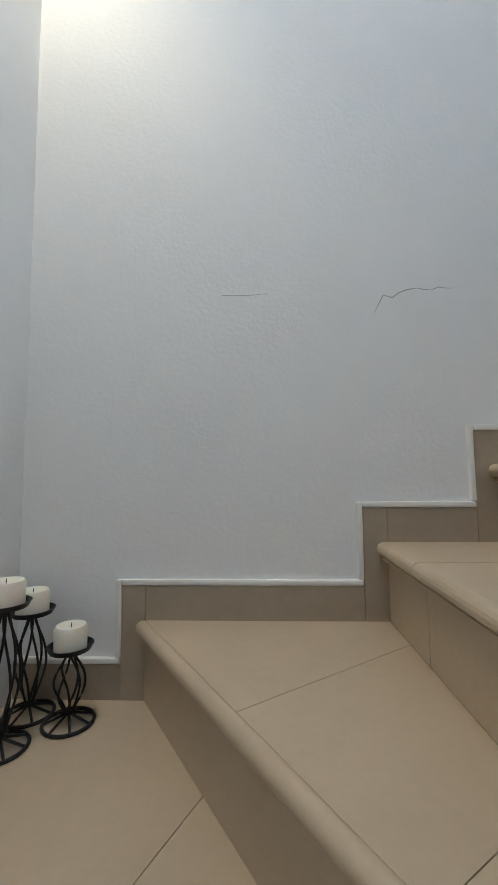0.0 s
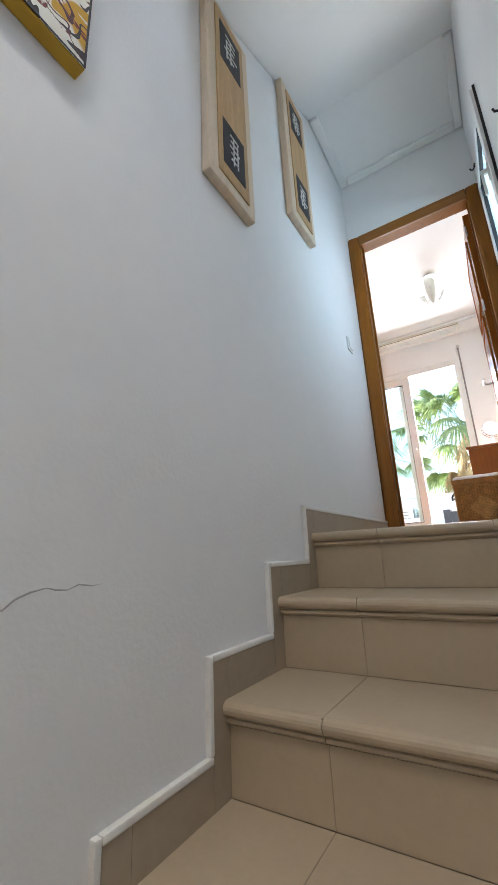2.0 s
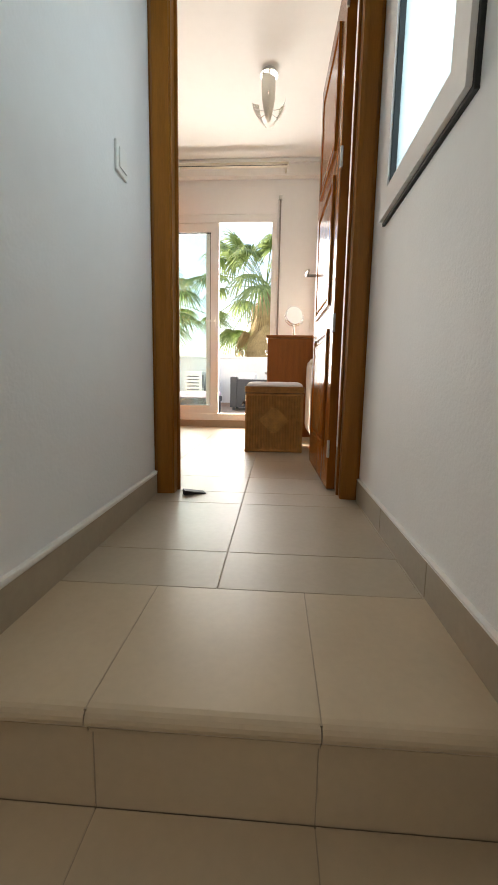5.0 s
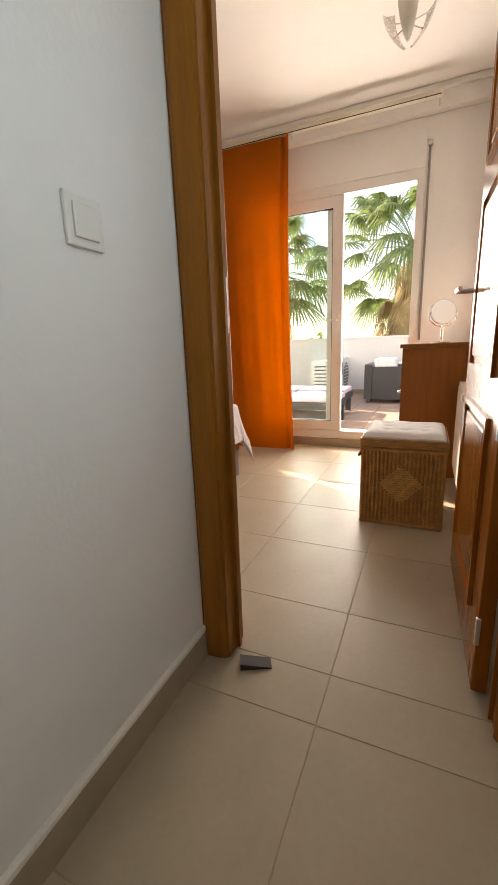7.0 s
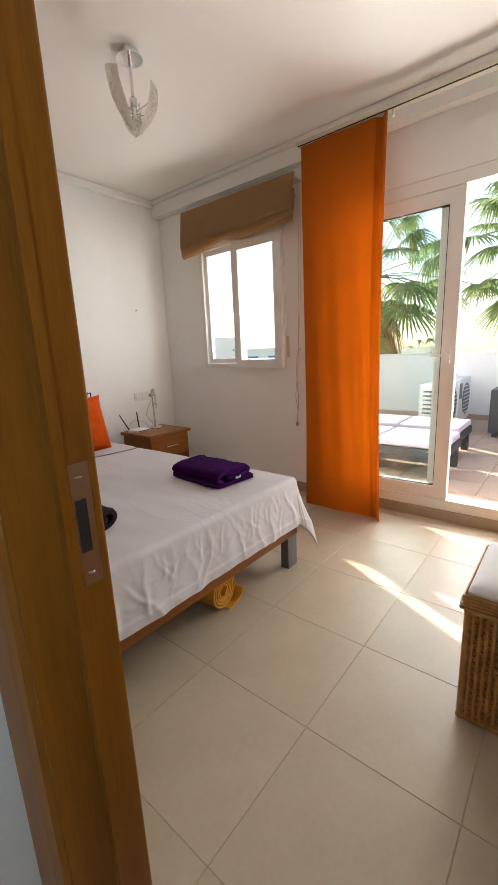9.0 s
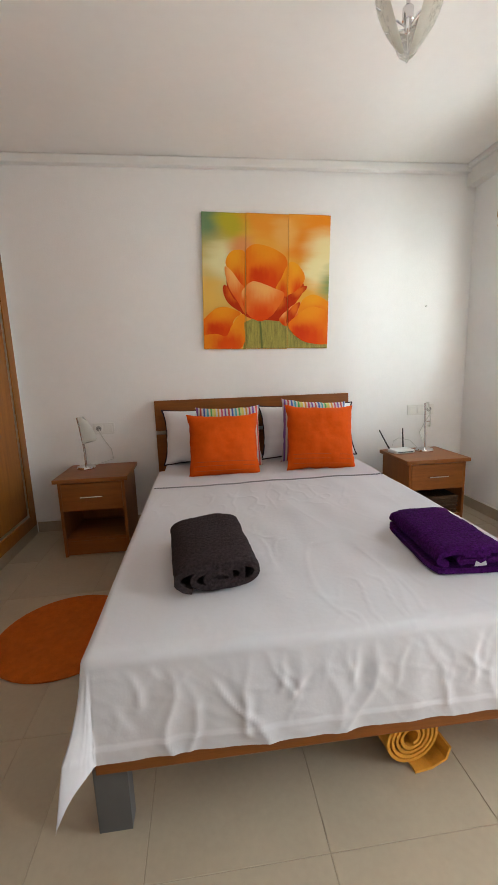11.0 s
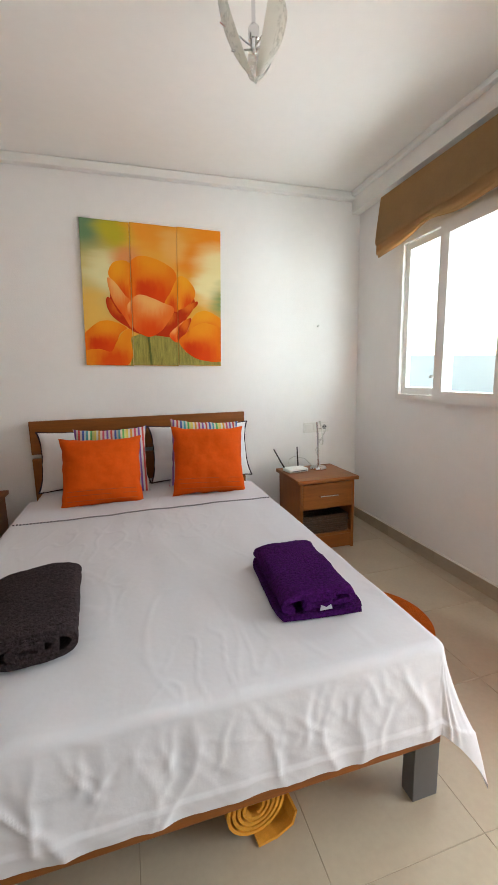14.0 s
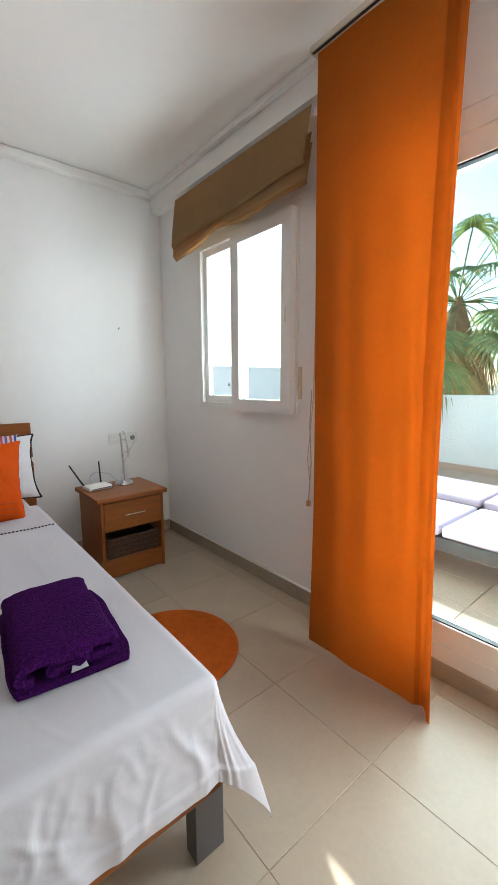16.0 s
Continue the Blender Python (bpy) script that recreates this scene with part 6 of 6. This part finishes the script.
def lounger(x, y, w, l):
    s = thing("sun_lounger", "dark rattan sun lounger with pale mauve cushions", "sun lounger", "sun loungers", (x, y, -0.0005))
    part("frame", block(0, w, 0, l, 0.20, 0.28, 0.006), M_RATTAN, s)
    for px in (0.0, w - 0.07):
        for py in (0.02, l / 2, l - 0.09):
            part("leg", block(px, px + 0.07, py, py + 0.07, 0, 0.199, 0.004), M_RATTAN, s)
    for k in range(3):
        part("cushion", block(0.01, w - 0.01, 0.01 + k * l / 3, (k + 1) * l / 3 - 0.008, 0.281, 0.345, 0.022, 3), M_MAUVE, s, "pale mauve cushion", smooth=True)
    return s


lounger(6.50, 1.90, 0.62, 1.9)
lounger(7.28, 1.95, 0.60, 1.9)
so = thing("rattan_armchair", "anthracite woven garden armchair with a white cushion", "armchair", "", (8.60, 0.65, -0.0005))
part("arm", block(0.0, 0.12, 0.0, 1.13, 0.06, 0.56, 0.012), M_RATTAN, so)
part("arm", block(0.63, 0.75, 0.0, 1.13, 0.06, 0.56, 0.012), M_RATTAN, so)
part("seat", block(0.121, 0.629, 0.02, 1.129, 0.10, 0.32, 0.01), M_RATTAN, so)
part("backrest", block(0.0, 0.75, 1.131, 1.25, 0.06, 0.60, 0.012), M_RATTAN, so)
part("seat_cushion", block(0.13, 0.62, 0.03, 1.12, 0.321, 0.43, 0.03, 3), M_PILLOW, so, "white seat cushion")
part("back_cushion", block(0.14, 0.60, 0.80, 1.12, 0.44, 0.68, 0.05, 4), M_PILLOW, so, "white back cushion", smooth=True)
for x in (0.03, 0.66):
    for y in (0.03, 1.16):
        part("foot", block(x, x + 0.05, y, y + 0.05, 0, 0.059), M_RATTAN, so)
for x in (9.02, 9.84):
    ac = thing("air_conditioner", "white outdoor air-conditioning unit", "air conditioner", "outdoor units", (x, 2.36, -0.0005), 90)
    part("casing", block(0, 0.30, 0, 0.72, 0.05, 0.68, 0.012), M_RENDER, ac)
    fan = part("fan_opening", lathe([(0.002, 0), (0.22, 0), (0.235, 0.006), (0.22, 0.010), (0.205, 0.004), (0.002, 0.003)], 28), M_GREYMETAL, ac)
    fan.matrix_local = pose(-0.001, 0.28, 0.37, 0, -90, 0)
    for k in range(8):
        part("grille_bar", block(-0.016, -0.011, 0.07, 0.49, 0.17 + k * 0.055, 0.180 + k * 0.055), M_WHITE, ac)
    for k in range(9):
        part("side_slot", block(0.05, 0.25, 0.7205, 0.726, 0.14 + k * 0.055, 0.160 + k * 0.055), M_GREYMETAL, ac)
    part("service_panel", block(-0.006, -0.0005, 0.56, 0.70, 0.40, 0.62, 0.002), M_GREYMETAL, ac)
    for y2 in (0.08, 0.6):
        part("foot", block(0.02, 0.28, y2, y2 + 0.05, 0, 0.049), M_GASKET, ac)

M_FROND = let_light_through(mat("palm_green", (0.17, 0.29, 0.10), 0.4, var=0.3, scale=8, color2=(0.38, 0.46, 0.20)), 0.5)
M_DRYFROND = mat("dry_palm_leaf", (0.45, 0.33, 0.17), 0.8, var=0.3, scale=8)
M_TRUNK = mat("palm_trunk_fibre", (0.30, 0.20, 0.11), 0.9, var=0.4, scale=8, bump=0.8, bscale=30)


def fan_leaf(rnd, base, yaw, lift, petiole, radius, droop):
    """A fan palm leaf: a curved stalk and a fan of narrow folded blades with drooping tips."""
    bm = bmesh.new()
    d = Vector((math.cos(yaw) * math.cos(lift), math.sin(yaw) * math.cos(lift), math.sin(lift)))
    pts = [base + d * petiole * t + Vector((0, 0, -0.25 * petiole * t * t)) for t in (0, 0.25, 0.5, 0.75, 1)]
    side = d.cross(Vector((0, 0, 1))).normalized()
    for a, b in zip(pts, pts[1:]):
        q = [bm.verts.new(a - side * 0.015), bm.verts.new(a + side * 0.015), bm.verts.new(b + side * 0.012), bm.verts.new(b - side * 0.012)]
        bm.faces.new(q)
        lo = [bm.verts.new(a + Vector((0, 0, -0.02))), bm.verts.new(b + Vector((0, 0, -0.018)))]
        bm.faces.new((q[0], lo[0], lo[1], q[3]))
        bm.faces.new((q[2], lo[1], lo[0], q[1]))
    tip = pts[-1]
    fwd = (pts[-1] - pts[-2]).normalized()
    up = side.cross(fwd).normalized()
    n = 36
    for k in range(n):
        a = (k / (n - 1) * 2 - 1) * radians(118)
        dr_ = (fwd * math.cos(a) + side * math.sin(a)).normalized()
        wd_ = (side * math.cos(a) - fwd * math.sin(a)).normalized()
        ln = radius * (1 - 0.25 * abs(a) / 2) * rnd.uniform(0.85, 1.1)
        prev = None
        for j in range(5):
            t = j / 4
            w = 0.021 * radius / 0.7 * math.sin(0.35 + t * 2.7) * (1 if t < 1 else 0.1)
            p = tip + dr_ * ln * t + up * 0.10 * radius * math.cos(a * 1.2) * t + Vector((0, 0, -droop * ln * t ** 2.4 * rnd.uniform(0.8, 1.2)))
            v = [bm.verts.new(p - wd_ * w), bm.verts.new(p + up * w * 0.5), bm.verts.new(p + wd_ * w)]
            if prev:
                bm.faces.new((prev[0], prev[1], v[1], v[0]))
                bm.faces.new((prev[1], prev[2], v[2], v[1]))
            prev = v
    return bm


def fan_palm(x, y, top, seed, scale=1.0, green=26, dry=26):
    rnd = random.Random(seed)
    t = thing("fan_palm", "tall fan palm with green leaves above hanging dry ones", "palm tree", "palms by the terrace", (x, y, -3.4))
    h = top + 3.4
    prof = []
    for k in range(30):
        v = k / 29
        prof.append((0.17 * scale * (1.15 - 0.2 * v) * (1 + 0.10 * math.sin(k * 2.7)) * min(1, 0.25 + 9 * (1 - v)), h * v))
    part("trunk", lathe([(0.01, 0)] + prof + [(0.01, h)], 14), M_TRUNK, t, smooth=True)
    for k in range(green):
        part("frond", fan_leaf(rnd, Vector((0, 0, h - 0.1)), k * 2.399, radians(rnd.uniform(-32, 72)), rnd.uniform(0.7, 1.45) * scale, rnd.uniform(0.42, 0.62) * scale, rnd.uniform(0.35, 0.95)), M_FROND, t)
    for k in range(dry):
        yaw = k * 2.399 + 0.7
        part("dry_frond", fan_leaf(rnd, Vector((0.12 * math.cos(yaw), 0.12 * math.sin(yaw), h - 0.05 - 0.030 * k)), yaw, radians(rnd.uniform(-86, -40 - 0.4 * k)), rnd.uniform(0.25, 0.6) * scale, rnd.uniform(0.25, 0.50) * scale, rnd.uniform(0.8, 1.4)), M_DRYFROND, t)
    return t


fan_palm(11.9, 1.40, 2.95, 4, 1.40, 34, 90)
fan_palm(11.9, 4.85, 2.75, 9, 1.50, 34, 60)
for x, y, top, seed, sc in ((34, 9.5, 0.6, 21, 1.3), (40, 3.5, 0.4, 22, 1.3), (38, 15, 0.6, 23, 1.3)):
    fan_palm(x, y, top, seed, sc, 16, 8)
far = thing("far_house", "distant white house with a flat roof and blue shutters", "house", "", (30, 17.0, -3.4))
part("house_wall", block(0, 8, 0, 9, 0, 4.6), M_RENDER, far)
part("roof", block(-0.2, 8.2, -0.2, 9.2, 4.6, 4.85), M_RENDER, far)
M_BLUE = mat("blue_shutter_paint", (0.05, 0.22, 0.38), 0.5)
for i in range(4):
    for z in (0.9, 3.0):
        wn_ = part("window", block(-0.06, 0.0, 0.7 + i * 2.2, 1.8 + i * 2.2, z, z + 1.2), M_BLUE, far)
        part("sill", block(-0.12, 0.0, 0.6 + i * 2.2, 1.9 + i * 2.2, z - 0.1, z - 0.01), M_RENDER, wn_)

# ---- floor tiles, one by one ----
floor = bpy.data.objects["floor"]
SHARED = {}


def tile_object(x0, x1, y0, y1, parent, material, name="tile", top=0.0):
    w, d = round(x1 - x0, 4), round(y1 - y0, 4)
    key = (name, w, d, material.name)
    if key not in SHARED:
        c = 0.0012
        bm = bmesh.new()
        lo = [bm.verts.new(p) for p in ((0, 0, -0.006), (w, 0, -0.006), (w, d, -0.006), (0, d, -0.006))]
        mid = [bm.verts.new(p) for p in ((0, 0, -c), (w, 0, -c), (w, d, -c), (0, d, -c))]
        hi = [bm.verts.new(p) for p in ((c, c, 0), (w - c, c, 0), (w - c, d - c, 0), (c, d - c, 0))]
        for a, b in ((lo, mid), (mid, hi)):
            for i in range(4):
                bm.faces.new((a[i], a[(i + 1) % 4], b[(i + 1) % 4], b[i]))
        bm.faces.new(hi)
        me = bpy.data.meshes.new(name)
        bm.to_mesh(me)
        bm.free()
        me.materials.append(material)
        SHARED[key] = me
    ob = new(name, SHARED[key])
    ob.location = (x0, y0, top)
    ob.parent = parent
    return ob


def lay(x0, x1, y0, y1, ox, oy, sx, sy, parent, material, gap=0.0019, top=0.0):
    for i in range(math.floor((x0 - ox) / sx), math.ceil((x1 - ox) / sx)):
        for j in range(math.floor((y0 - oy) / sy), math.ceil((y1 - oy) / sy)):
            a, b = max(x0, ox + i * sx + gap / 2), min(x1, ox + (i + 1) * sx - gap / 2)
            c, d = max(y0, oy + j * sy + gap / 2), min(y1, oy + (j + 1) * sy - gap / 2)
            if b - a > 0.004 and d - c > 0.004:
                tile_object(a, b, c, d, parent, material, "tile", top)


def tile_material():
    """Beige ceramic, each tile a shade of its own."""
    m = M_TILE
    n, l = m.node_tree.nodes, m.node_tree.links
    info, hsv, rng = n.new("ShaderNodeObjectInfo"), n.new("ShaderNodeHueSaturation"), n.new("ShaderNodeMapRange")
    rng.inputs[3].default_value, rng.inputs[4].default_value = 0.95, 1.05
    l.new(info.outputs["Random"], rng.inputs[0])
    l.new(rng.outputs[0], hsv.inputs["Value"])
    ramp = n["Color Ramp"]
    l.new(ramp.outputs[0], hsv.inputs["Color"])
    l.new(hsv.outputs[0], n["Principled BSDF"].inputs["Base Color"])
    return m


tile_material()
lay(2.251, DX0 + 0.04, HR, HL, 2.90, 1.20, 0.45, 0.45, floor, M_TILE)
lay(DX0 + 0.042, BE, BS, BN, 2.90, 1.20, 0.45, 0.45, floor, M_TILE)
lay(BW, DX0 + 0.04, HL + 0.205, BN, 2.90, 1.20, 0.45, 0.45, floor, M_TILE)
terrace = bpy.data.objects["terrace_floor"]
lay(BE + 0.135, 9.88, 0.3, 6.7, 6.0, 0.3, 0.33, 0.33, terrace, M_TERR, 0.006)
